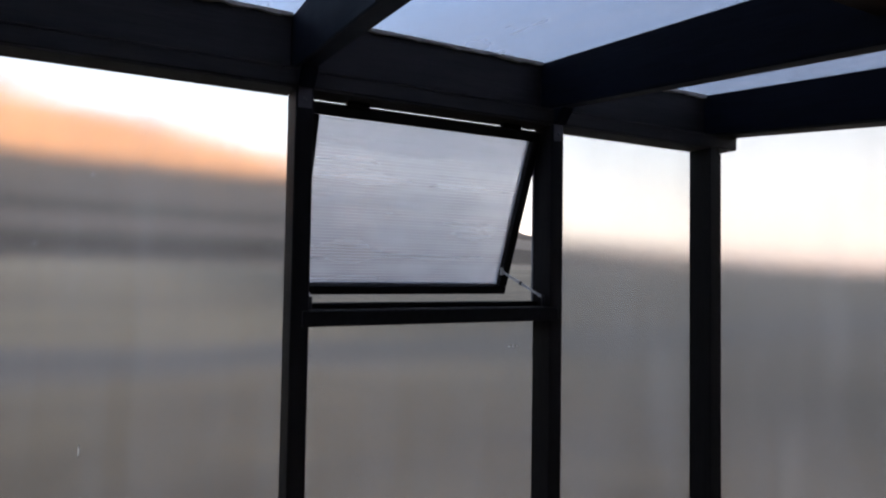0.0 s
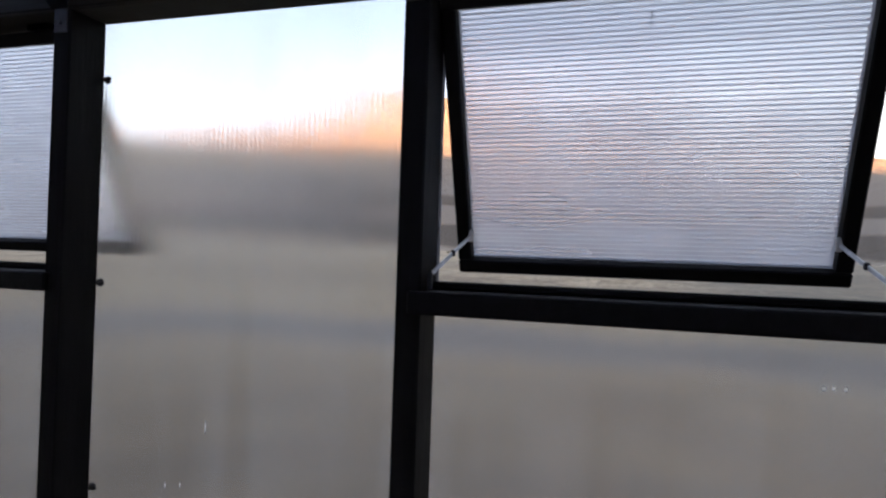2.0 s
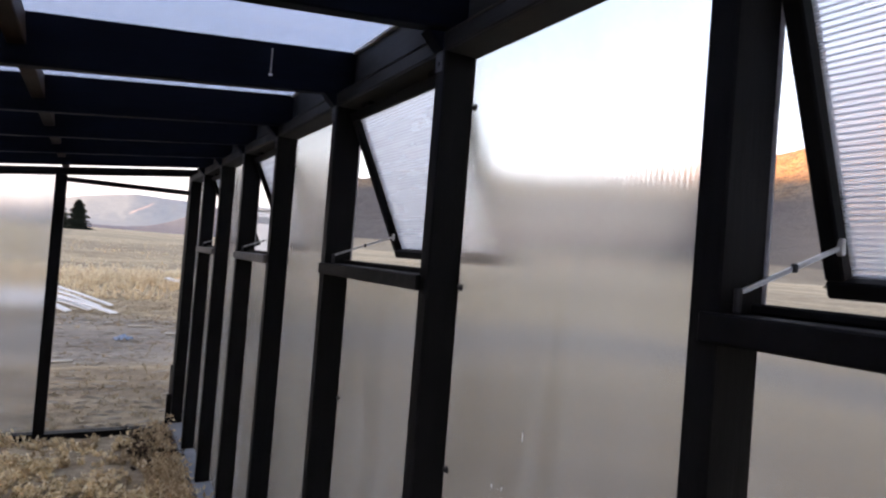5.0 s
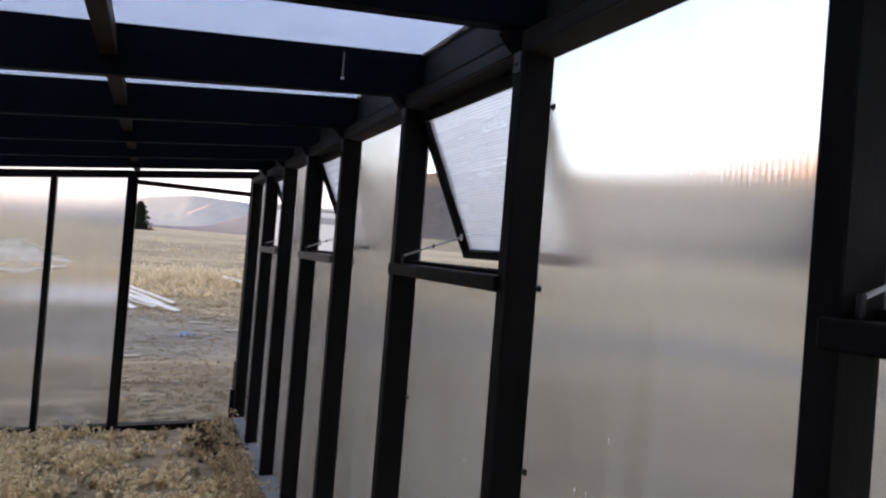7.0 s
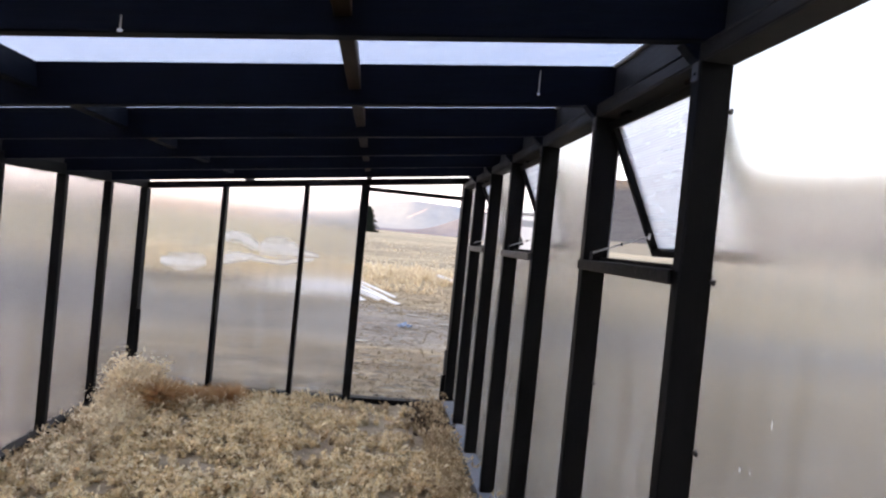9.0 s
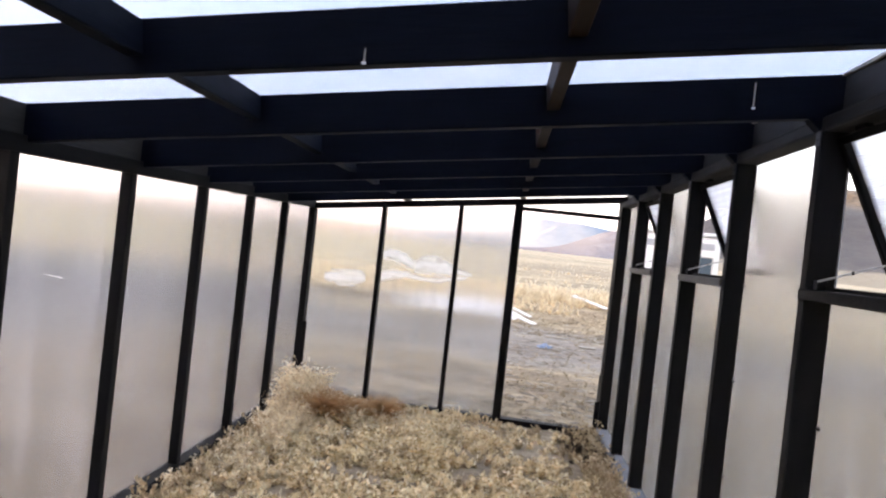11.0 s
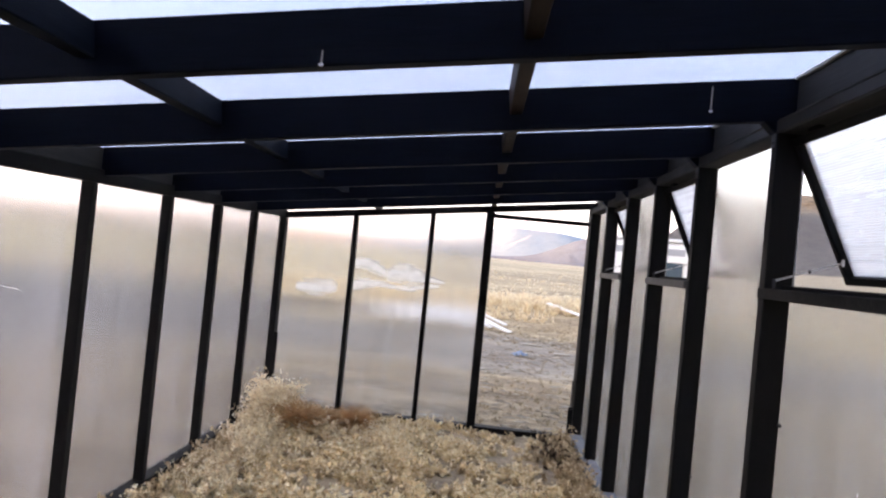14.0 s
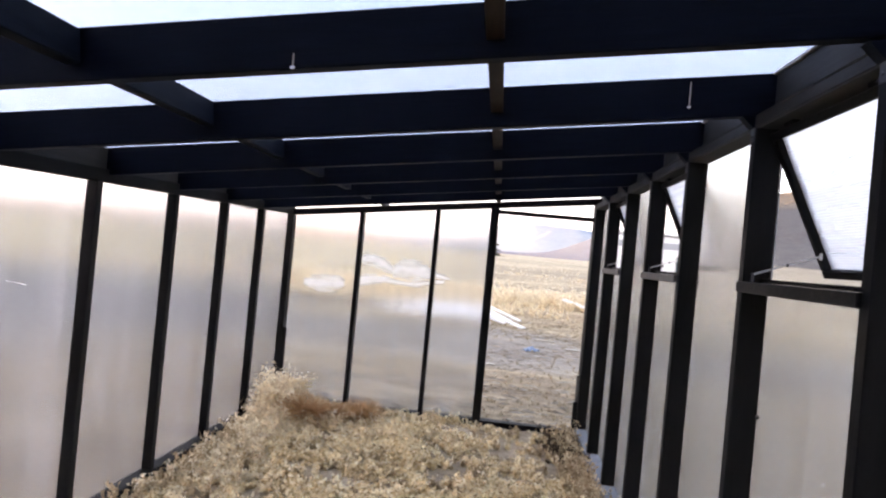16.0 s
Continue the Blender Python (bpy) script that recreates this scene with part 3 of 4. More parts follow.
for k, (i, deg) in enumerate(((1, 22.4), (3, 24.6), (5, 24.0), (7, 24.0))):
    win = vent_window(k + 1, *bays[i], deg)
    if k == 0:
        bm = bmesh.new()
        add_box(bm, -0.001, 0.001, -0.0012, 0.0012, -0.012, 0.012, 0.0004, pose(0.0610, 2.738, 2.008, 3, -22.4, 0))
        part("twig", bm, RUBBER, win, "dark twig stuck to the sheet")

# screws with dark washers that clamp the sheets to the studs
def screw_mesh():
    bm = bmesh.new()
    bmesh.ops.create_cone(bm, cap_ends=True, segments=10, radius1=0.009, radius2=0.006, depth=0.008, matrix=pose(0, 0, 0, 0, -90, 0))
    bmesh.ops.create_cone(bm, cap_ends=True, segments=6, radius1=0.0045, radius2=0.004, depth=0.006, matrix=pose(-0.006, 0, 0, 0, -90, 0))
    return mesh_from(bm, "screw")


SCREW = screw_mesh()
for y in POST:
    for z in (0.26, 0.683, 1.109, 1.535, 1.96)[:3 if POST.index(y) % 2 else 5]:
        part("screw", SCREW, RUBBER, wall_east, m=pose(XP - 0.004, y - 0.009, z))

# ---- west wall ----
wall_west = thing("wall_west", (0, 0, 0), "low charcoal timber stud wall glazed with milky twin-wall sheets", "wall", kind="structure")
wx = (WI + WP) / 2
for y in POST_W + [YS]:
    board("stud", (wx, y + STUD / 2, 0.08), (wx, y + STUD / 2, w_top(y)), STUD, WI - WP, TIMBER, wall_west, (1, 0, 0))
board("wall_plate", (wx, YS - 0.09, w_top(YS - 0.09) + 0.034), (wx, YN - 0.005, w_top(YN) + 0.034), WI - WP, 0.068, TIMBER, wall_west)
board("sole_plate", (wx, YS - 0.09, 0.04), (wx, YN + 0.09, 0.04), DEEP + 0.01, 0.08, TIMBER, wall_west)
bays_w = [(YS + STUD, POST_W[0])] + [(POST_W[i] + STUD, POST_W[i + 1]) for i in range(7)] + [(POST_W[7] + STUD, YN)]
for y0, y1 in bays_w:
    wide = y1 - y0 + STUD - 0.004
    sheet("glazing_sheet", (WP - 0.002, y1 + STUD / 2 - 0.002, 0.06), (0, -1, 0), (0, 0, 1), wide, w_top(y1) + 0.02 - 0.06, 0.008, WALL_SHEET, wall_west, slope=w_top(y0) - w_top(y1))


# ---- gable walls ----
def top_edge(x):
    return 2.126 + SLOPE * x


def gable(name, inner, out, uprights, label):
    """A gable wall; inner: y of its inner face; out: +1 or -1, the way out; uprights: x and width of each."""
    g = thing(name, (0, 0, 0), label, "wall", kind="structure")
    yc = inner + out * DEEP / 2
    board("top_plate", (-2.895, yc, top_edge(-2.895) + 0.028), (XP, yc, top_edge(XP) + 0.028), DEEP, 0.056, TIMBER, g)
    for x, w in uprights:
        board("upright", (x, yc, 0.06), (x, yc, top_edge(x)), w, DEEP, TIMBER, g, (0, 1, 0))
    return g


wall_north = gable("wall_north", YN, 1, [(-2.860, 0.066), (-2.170, 0.040), (-1.455, 0.040), (-0.930, 0.076), (0.012, 0.09)], "charcoal timber gable with three milky sheets beside an open doorway")
# added block that stops sky light showing through the corner gap
bm = bmesh.new()
add_box(bm, WI - 0.113, WI - 0.008, YN - 0.046, YN - 0.002, w_top(YN) + STUD + 0.0005, w_top(YN) + STUD + 0.08, 0.003)
part("corner_block", bm, TIMBER, wall_north)
yc = YN + DEEP / 2
board("door_header", (-0.90, yc, 1.985), (-0.03, yc, 1.985), 0.06, 0.036, TIMBER, wall_north)
board("sole_plate", (-2.90, yc, 0.03), (0.03, yc, 0.03), DEEP, 0.06, TIMBER, wall_north)
board("door_cleat", (-0.052, YN - 0.012, 0.08), (-0.052, YN - 0.012, 0.33), 0.04, 0.02, TIMBER, wall_north, (0, 1, 0))
board("door_cleat", (-0.046, YN - 0.010, 0.334), (-0.046, YN - 0.010, 0.57), 0.028, 0.016, GREYWOOD, wall_north, (0, 1, 0), "pale grey cleat on the doorpost")
board("wall_cleat", (-2.806, YN - 0.012, 0.30), (-2.806, YN - 0.012, 0.72), 0.04, 0.02, TIMBER, wall_north, (0, 1, 0))
for x0, x1 in ((-2.860, -2.170), (-2.170, -1.455), (-1.455, -0.930)):
    sheet("glazing_sheet", (x1 - 0.002, YN + DEEP + 0.002, 0.04), (-1, 0, 0), (0, 0, 1), x1 - x0 - 0.004, top_edge(x1) - 0.02, 0.008, WALL_SHEET, wall_north, slope=-SLOPE * (x1 - x0))
wall_south = gable("wall_south", YS, -1, [(-2.876, 0.042), (-1.44, STUD), (0.048, 0.03)], "charcoal timber gable closed with milky twin-wall sheets")
board("sole_plate", (-2.90, YS - DEEP / 2, 0.03), (0.03, YS - DEEP / 2, 0.03), DEEP, 0.06, TIMBER, wall_south)
for x0, x1 in ((-2.876, -1.44), (-1.44, 0.06)):
    sheet("glazing_sheet", (x0 + 0.002, YS - DEEP - 0.002, 0.04), (1, 0, 0), (0, 0, 1), x1 - x0 - 0.004, top_edge(x0) - 0.02, 0.008, WALL_SHEET, wall_south, slope=SLOPE * (x1 - x0))



def smear(points, plane, axis, parent, label="dried white smear on the sheet"):
    """A thin dried streak of white sealant along a curved line: rows of place along the wall, height, width."""
    bm = bmesh.new()
    fine = []
    for (a, z, w), (a2, z2, w2) in zip(points[:-1], points[1:]):
        for k in range(6):
            u = k / 6
            fine.append((a + (a2 - a) * u, z + (z2 - z) * u, w + (w2 - w) * u))
    fine.append(points[-1])
    rows = []
    uv = bm.loops.layers.uv.new("across")
    for k, (a, z, w) in enumerate(fine):
        wob = 0.25 * w * noise.noise(Vector((a * 23, z * 23, 0.5)))
        rows.append([bm.verts.new((plane, a, z + wob + w * h / 2) if axis == "x" else (a, plane, z + wob + w * 1.3 * h)) for h in (-1, 1)])
    for p, q in zip(rows[:-1], rows[1:]):
        face = bm.faces.new((p[0], q[0], q[1], p[1]))
        for loop, v in zip(face.loops, (0.0, 0.0, 1.0, 1.0)):
            loop[uv].uv = (0.5, v)
    return part("smear", bm, SMEAR, parent, label)


def smear_material():
    m = Nodes("white_smear")
    v = m.add("ShaderNodeMapping", Vector=m.add("ShaderNodeTexCoord").outputs["Object"], Scale=(5.0, 5.0, 48.0)).outputs[0]
    f = m.noise(v, 1.0, 4.0)
    t = m.add("ShaderNodeBsdfTranslucent", Color=(1.0, 0.97, 0.93, 1))
    d = m.add("ShaderNodeBsdfDiffuse", Color=(0.9, 0.9, 0.91, 1))
    c = m.add("ShaderNodeBsdfTransparent")
    a = m.add("ShaderNodeMixShader", i0=0.15, i1=t.outputs[0], i2=d.outputs[0])
    v = m.add("ShaderNodeSeparateXYZ", Vector=m.add("ShaderNodeTexCoord").outputs["UV"]).outputs[1]
    edge = m.math("SUBTRACT", 1.0, m.math("ABSOLUTE", m.math("MULTIPLY_ADD", v, 2.0, -1.0)))
    thick = m.math("ADD", edge, m.math("MULTIPLY", m.math("SUBTRACT", f, 0.5), 1.6))
    b = m.add("ShaderNodeMixShader", i0=m.ramp(thick, (0.04, (0, 0, 0)), (0.80, (0.92, 0.92, 0.92))), i1=c.outputs[0], i2=a.outputs[0])
    m.tree.links.new(b.outputs[0], m.out.inputs[0])
    return m.mat


SMEAR = smear_material()
north_face = YN + DEEP + 0.0115
for line in (((-2.15, 1.434, 0.05), (-2.04, 1.430, 0.065), (-1.94, 1.395, 0.06), (-1.87, 1.360, 0.045), (-1.845, 1.350, 0.04)),
             ((-1.84, 1.345, 0.05), (-1.753, 1.362, 0.085), (-1.658, 1.366, 0.10), (-1.561, 1.358, 0.085), (-1.478, 1.345, 0.05)),
             ((-1.435, 1.345, 0.03), (-1.386, 1.335, 0.03), (-1.301, 1.321, 0.015)),
             ((-2.15, 1.218, 0.05), (-2.025, 1.238, 0.045), (-1.909, 1.255, 0.03), (-1.765, 1.240, 0.022), (-1.597, 1.240, 0.03), (-1.475, 1.262, 0.02)),
             ((-2.70, 1.158, 0.03), (-2.64, 1.165, 0.06), (-2.504, 1.172, 0.08), (-2.36, 1.176, 0.07), (-2.30, 1.178, 0.03)),
             ((-1.43, 1.278, 0.03), (-1.345, 1.289, 0.02))):
    smear(line, north_face, "y", wall_north)
for line in (((3.757, 1.471, 0.004), (3.79, 1.476, 0.006)), ((3.772, 1.373, 0.004), (3.802, 1.377, 0.006)), ((3.78, 1.32, 0.004), (3.805, 1.322, 0.006)), ((3.78, 1.266, 0.004), (3.806, 1.268, 0.006)),
             ((4.21, 1.372, 0.002), (4.30, 1.374, 0.006), (4.412, 1.371, 0.002)), ((4.244, 1.303, 0.003), (4.336, 1.306, 0.006)), ((4.236, 1.165, 0.05), (4.242, 1.165, 0.04)),
             ((3.924, 1.462, 0.002), (4.04, 1.463, 0.004), (4.163, 1.461, 0.002)), ((4.753, 1.272, 0.003), (4.867, 1.248, 0.007))):
    smear(line, WP + 0.008, "x", wall_west)
# dried drips on the east sheets
for y, z, w, h in ((3.544, 1.268, 0.003, 0.04), (3.633, 1.140, 0.004, 0.020), (3.598, 1.146, 0.003, 0.022), (4.102, 1.04, 0.004, 0.022), (2.455, 1.440, 0.004, 0.012), (2.470, 1.440, 0.004, 0.012), (2.483, 1.439, 0.005, 0.014)):
    smear(((y - w / 2, z, h * 0.8), (y + w / 2, z, h)), XP - 0.0075, "x", wall_east, "dried white drip on the sheet")

# ---- roof ----
roof = thing("roof", (0, 0, 0), "shed roof of dark rafters under milky twin-wall sheets", "roof", kind="structure")
upn = Vector((-SLOPE, 0, 1)).normalized()
rafters_y = [YS - 0.012] + [y + STUD / 2 for y in POST]
XA, XB = -3.044, XP + 0.10


def on_rafter(x, y, lift):
    return (x, y, rafter_base(x) + lift)


for k, y in enumerate(rafters_y):
    # the third rafter stands a little proud, the fourth is a little deeper
    deep = RAFT + {3: 0.003, 4: 0.006}.get(k, 0.0)
    lift = 0.007 if k == 3 else 0.0
    board("rafter", on_rafter(XA, y, RAFT + lift - deep / 2), on_rafter(XB, y, RAFT + lift - deep / 2), STUD, deep, RAFTER, roof, upn)
gaps = list(zip(rafters_y[:-1], rafters_y[1:])) + [(rafters_y[-1], YN + 0.11)]
for y0, y1 in gaps:
    a, b = y0 + STUD / 2 + 0.001, y1 - STUD / 2 - 0.001
    for x, mat in ((-1.959, RAFTER), (-0.911, BROWN)):
        board("blocking", on_rafter(x, a, 0.090), on_rafter(x, b, 0.090), STUD, 0.089, mat, roof, upn)
    for x, low in ((0.040, E_TOP + STUD), (-2.862, w_top(y0) + STUD - 0.004)):
        high = rafter_base(x) + RAFT + 0.001
        board("blocking", (x, a, (low + high) / 2), (x, b, (low + high) / 2), 0.038, high - low - 0.002, PLATE, roof)
xs = Vector((1, 0, SLOPE)).normalized()
ends = [rafters_y[0] - 0.1] + rafters_y[2::2] + [YN + 0.15]
for y0, y1 in zip(ends[:-1], ends[1:]):
    c = Vector(on_rafter(XA, y1 - 0.002, RAFT + 0.0085))
    sheet("roof_sheet", c, (0, -1, 0), xs, y1 - y0 - 0.004, (XB - XA) * math.hypot(1, SLOPE), 0.008, ROOF_SHEET, roof)


# ragged pale strips under the sheets along the east side
for k, (y0, y1) in enumerate(gaps):
    bm = bmesh.new()
    top = rafter_base(0.018) + RAFT
    add_box(bm, 0.010, 0.0205, y0 + STUD / 2 + 0.002, y1 - STUD / 2 - 0.002, top - 0.009, top + 0.001)
    bmesh.ops.subdivide_edges(bm, edges=[e for e in bm.edges if abs(e.verts[0].co.y - e.verts[1].co.y) > 0.3], cuts=40)
    for v in bm.verts:
        if v.co.z < top - 0.004:
            v.co.z += 0.006 * noise.noise(Vector((v.co.y * 31, k * 3.1, 0.4)))
    part("foam_strip", bm, PALESTRIP, roof, label="ragged pale strip under the sheet")

# dead leaves caught on the sheets above the rafters
LEAFLITTER = plain("leaf_litter", (0.035, 0.026, 0.018), (0.10, 0.075, 0.05), 40, 0.9)
rnd = random.Random(31)
for k in (2, 3, 3, 4, 4, 5, 6, 2, 3):
    x = rnd.uniform(-2.5, -0.2)
    base = Vector(on_rafter(x, rafters_y[k] + STUD / 2 + rnd.uniform(0.0, 0.02), RAFT + 0.018))
    bm = bmesh.new()
    for j in range(rnd.randint(3, 6)):
        c = base + Vector((rnd.gauss(0, 0.022), abs(rnd.gauss(0, 0.006)), 0))
        a, size = rnd.uniform(0, math.pi), rnd.uniform(0.006, 0.014)
        ring = [bm.verts.new(c + Vector((math.cos(a + q) * size * w, math.sin(a + q) * size * w, rnd.uniform(0.0, 0.008)))) for q, w in ((0, 1.3), (1.3, 0.5), (math.pi, 1.2), (4.6, 0.55))]
        bm.faces.new(ring)
    part("leaf_litter", bm, LEAFLITTER, roof, "dead leaves lying on the roof sheet")

# steel tie plates where the rafters meet the east studs
for y in rafters_y[1:]:
    bm = bmesh.new()
    add_box(bm, XI - 0.004, XI - 0.001, y - 0.016, y + 0.016, E_TOP - 0.05, rafter_base(XI) - 0.002, 0.001)
    plate = part("tie_plate", bm, DULLSTEEL, roof)
    for z in (E_TOP - 0.03, E_TOP + 0.012):
        bm = bmesh.new()
        bmesh.ops.create_cone(bm, cap_ends=True, segments=8, radius1=0.005, radius2=0.004, depth=0.004, matrix=pose(XI - 0.006, y, z, 0, -90, 0))
        part("screw", bm, DULLSTEEL, plate)

# wedge-shaped gussets under the east ends of the rafters
def gusset_mesh():
    bm = bmesh.new()
    z = rafter_base(XI) - 0.003
    prof = ((XI - 0.050, z - 0.050 * SLOPE), (XI - 0.005, z), (XI - 0.005, E_TOP - 0.004), (XI - 0.016, E_TOP + 0.002))
    sides = [[bm.verts.new((x, w, h)) for x, h in prof] for w in (-0.020, 0.020)]
    bm.faces.new(sides[0])
    bm.faces.new(list(reversed(sides[1])))
    for k in range(4):
        bm.faces.new((sides[0][k], sides[1][k], sides[1][(k + 1) % 4], sides[0][(k + 1) % 4]))
    bmesh.ops.recalc_face_normals(bm, faces=bm.faces)
    bmesh.ops.bevel(bm, geom=bm.edges[:], offset=0.002, segments=1, affect="EDGES")
    return mesh_from(bm, "gusset")


GUSSET = gusset_mesh()
for y in rafters_y[1:]:
    part("gusset", GUSSET, RAFTER, roof, m=pose(0, y, 0))

# white cords left hanging on two rafters
for x, k, z0, z1 in ((-1.388, 3, 1.968, 2.003), (-0.257, 4, 2.130, 2.215)):
    yk = rafters_y[k] - STUD / 2 - 0.003
    board("cord", (x, yk, z0), (x, yk, z1), 0.003, 0.003, PALEWOOD, roof, (0, 1, 0), "short white cord")
    board("cord", (x - 0.006, yk - 0.001, z0), (x + 0.006, yk - 0.001, z0 + 0.002), 0.004, 0.008, BOARDWHITE, roof, (0, 0, 1), "white cord knot")

# ---- ground and distance ----
def field(r):
    return 0.0115 * max(0.0, r - 14) * (1 if r < 240 else 240 / r)


def terrain(name, radii, steps, height, material, label, category):
    bm = bmesh.new()
    rings = []
    for r in radii:
        rings.append([bm.verts.new((r * math.sin(2 * math.pi * k / steps), 4 + r * math.cos(2 * math.pi * k / steps), height(r, 2 * math.pi * k / steps))) for k in range(steps)])
    mid = bm.verts.new((0, 4, 0))
    for k in range(steps):
        bm.faces.new((mid, rings[0][(k + 1) % steps], rings[0][k]))
    for a, b in zip(rings[:-1], rings[1:]):
        for k in range(steps):
            bm.faces.new((a[k], a[(k + 1) % steps], b[(k + 1) % steps], b[k]))
    bmesh.ops.recalc_face_normals(bm, faces=bm.faces)
    ob = part(name, bm, material)
    for p in ob.data.polygons:
        p.use_smooth = True
    return tagged(ob, label, category, kind="structure")


def ground_height(r, a):
    x, y = r * math.sin(a), 4 + r * math.cos(a)
    rough = noise.noise(Vector((x * 0.12, y * 0.12, 0))) * min(0.25, max(0.0, (r - 7) * 0.02))
    return min(field(r), 2.8) + 0.0045 * min(216.0, max(0.0, r - 24)) * max(0.0, math.cos(a)) ** 0.5 + rough


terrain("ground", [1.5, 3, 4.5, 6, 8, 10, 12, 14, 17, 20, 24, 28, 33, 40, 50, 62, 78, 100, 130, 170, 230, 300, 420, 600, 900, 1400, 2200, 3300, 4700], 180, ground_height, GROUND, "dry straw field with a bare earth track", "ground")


def bump(a, centre, width):
    d = (a - centre) / width
    return math.exp(-d * d)


def ridge(name, a0, a1, r0, r1, crest, material, label, rough, wav, steps=150, rows=40):
    """A hill range between two bearings (degrees east of north), rising from r0 to its crest at r1; crest(a) in degrees of elevation."""
    bm = bmesh.new()
    grid = []
    for i in range(steps + 1):
        a = a0 + (a1 - a0) * i / steps
        ra = radians(a)
        top = math.tan(radians(max(0.05, crest(a)))) * r1
        col = []
        for j in range(rows + 1):
            u = j / rows
            r = r0 + (r1 - r0) * 1.35 * u
            v = min(1.0, u * 1.35)
            z = top * (v * v * (3 - 2 * v) * 0.55 + v * 0.45)
            if u * 1.35 > 1:
                z = top * (1 - (u * 1.35 - 1) * 1.2)
            x, y = r * math.sin(ra), 4 + r * math.cos(ra)
            n = noise.fractal(Vector((x / wav, y / wav, 3.7)), 1.0, 2.1, 5)
            gully = abs(noise.noise(Vector((a * 0.55 + n * 0.3, u * 0.7, 9.1))))
            z += top * rough * n * v + top * rough * 0.9 * (gully - 0.25) * v * (1.15 - v)
            col.append(bm.verts.new((x, y, z - 0.5 if j else -6.0)))
        grid.append(col)
    for p, q in zip(grid[:-1], grid[1:]):
        for j in range(rows):
            bm.faces.new((p[j], q[j], q[j + 1], p[j + 1]))
    bmesh.ops.recalc_face_normals(bm, faces=bm.faces)
    ob = part(name, bm, material)
    for p in ob.data.polygons:
        p.use_smooth = True
    return tagged(ob, label, "hill", kind="structure")


def east_crest(a):
    return float(np.interp(a, (12, 14, 17, 20, 25, 40, 55, 59, 64, 67, 72, 80, 90, 100, 111, 117, 124, 140, 150), (0.3, 1.8, 4.6, 6.5, 7.2, 8.4, 10.0, 11.0, 13.0, 14.3, 14.6, 13.6, 12.0, 10.0, 8.0, 6.6, 3.7, 1.5, 0.7)))


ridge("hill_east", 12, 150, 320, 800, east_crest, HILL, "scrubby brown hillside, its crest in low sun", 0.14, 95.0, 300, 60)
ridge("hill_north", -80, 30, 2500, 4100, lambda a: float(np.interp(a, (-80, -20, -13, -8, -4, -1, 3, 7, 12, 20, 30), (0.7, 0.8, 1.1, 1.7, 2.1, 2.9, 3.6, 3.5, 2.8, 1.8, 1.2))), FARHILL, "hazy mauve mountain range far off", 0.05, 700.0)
ridge("hill_northeast", -2, 26, 1200, 1700, lambda a: 0.75 + 2.5 * bump(a, 10.3, 4.4) + 0.6 * bump(a, 17, 5), NEARHILL, "haze-blue hill far beyond the field", 0.05, 300.0, 90, 24)


# crest is raised out of view to keep the low sun off the valley
def west_crest(a):
    t = min(1.0, max(0.0, (a - 272) / 20))
    return 7.8 - 6.1 * t * t * (3 - 2 * t) + 1.7 * bump(a, 262, 6)


ridge("hill_west", 185, 350, 1300, 2000, west_crest, WESTHILL, "hazy dun hills, crest raised to block the low sun", 0.05, 300.0)


# ---- dry weeds and grass ----
def weeds(name, spots, stems, leaves, material, label, spread=0.5, leaf=0.012, stem=0.0025):
    """Dry weeds: spots are rows of x, y, z, height. Each has bent stems with small seed heads along them."""
    rng = np.random.default_rng(len(spots))
    p = np.repeat(np.asarray(spots, dtype=float), stems, axis=0)
    n = len(p)
    ang, lean = rng.uniform(0, 2 * np.pi, n), rng.uniform(0.05, 1.0, n) * spread
    hgt = p[:, 3] * rng.uniform(0.45, 1.1, n)
    base = p[:, :3] + np.stack([np.cos(ang), np.sin(ang), 0 * ang], 1) * (p[:, 3:4] * 0.12 * rng.uniform(0, 1, (n, 1)))
    way = np.stack([np.cos(ang) * lean, np.sin(ang) * lean, 0 * ang], 1)
    side = np.stack([-np.sin(ang), np.cos(ang), 0 * ang], 1)

    def along(t):
        t = np.asarray(t).reshape(-1, 1)
        return base + np.array([0, 0, 1.0]) * hgt[:, None] * t * (1 - 0.15 * t) + way * hgt[:, None] * t * t

    wide = stem * (0.6 + p[:, 3:4])
    mid, tip = along(np.full(n, 0.55)), along(np.ones(n))
    quads = [np.stack([base - side * wide, base + side * wide, mid + side * wide * 0.7, mid - side * wide * 0.7], 1),
             np.stack([mid - side * wide * 0.7, mid + side * wide * 0.7, tip + side * wide * 0.2, tip - side * wide * 0.2], 1)]
    for k in range(leaves):
        c = along(rng.uniform(0.3, 1.0, n)) + rng.normal(0, 1, (n, 3)) * hgt[:, None] * 0.05
        u = rng.normal(0, 1, (n, 3))
        u /= np.linalg.norm(u, axis=1, keepdims=True)
        w = np.cross(u, rng.normal(0, 1, (n, 3)))
        w /= np.linalg.norm(w, axis=1, keepdims=True)
        size = leaf * rng.uniform(0.5, 1.5, (n, 1)) * (0.6 + 0.9 * p[:, 3:4])
        quads.append(np.stack([c - u * size, c - w * size * 0.45, c + u * size, c + w * size * 0.45], 1))
    v = np.concatenate(quads).reshape(-1, 3)
    me = bpy.data.meshes.new(name)
    me.from_pydata(v.tolist(), [], np.arange(len(v)).reshape(-1, 4).tolist())
    ob = part(name, me, material)
    return tagged(ob, label, "grass", kind="stuff")


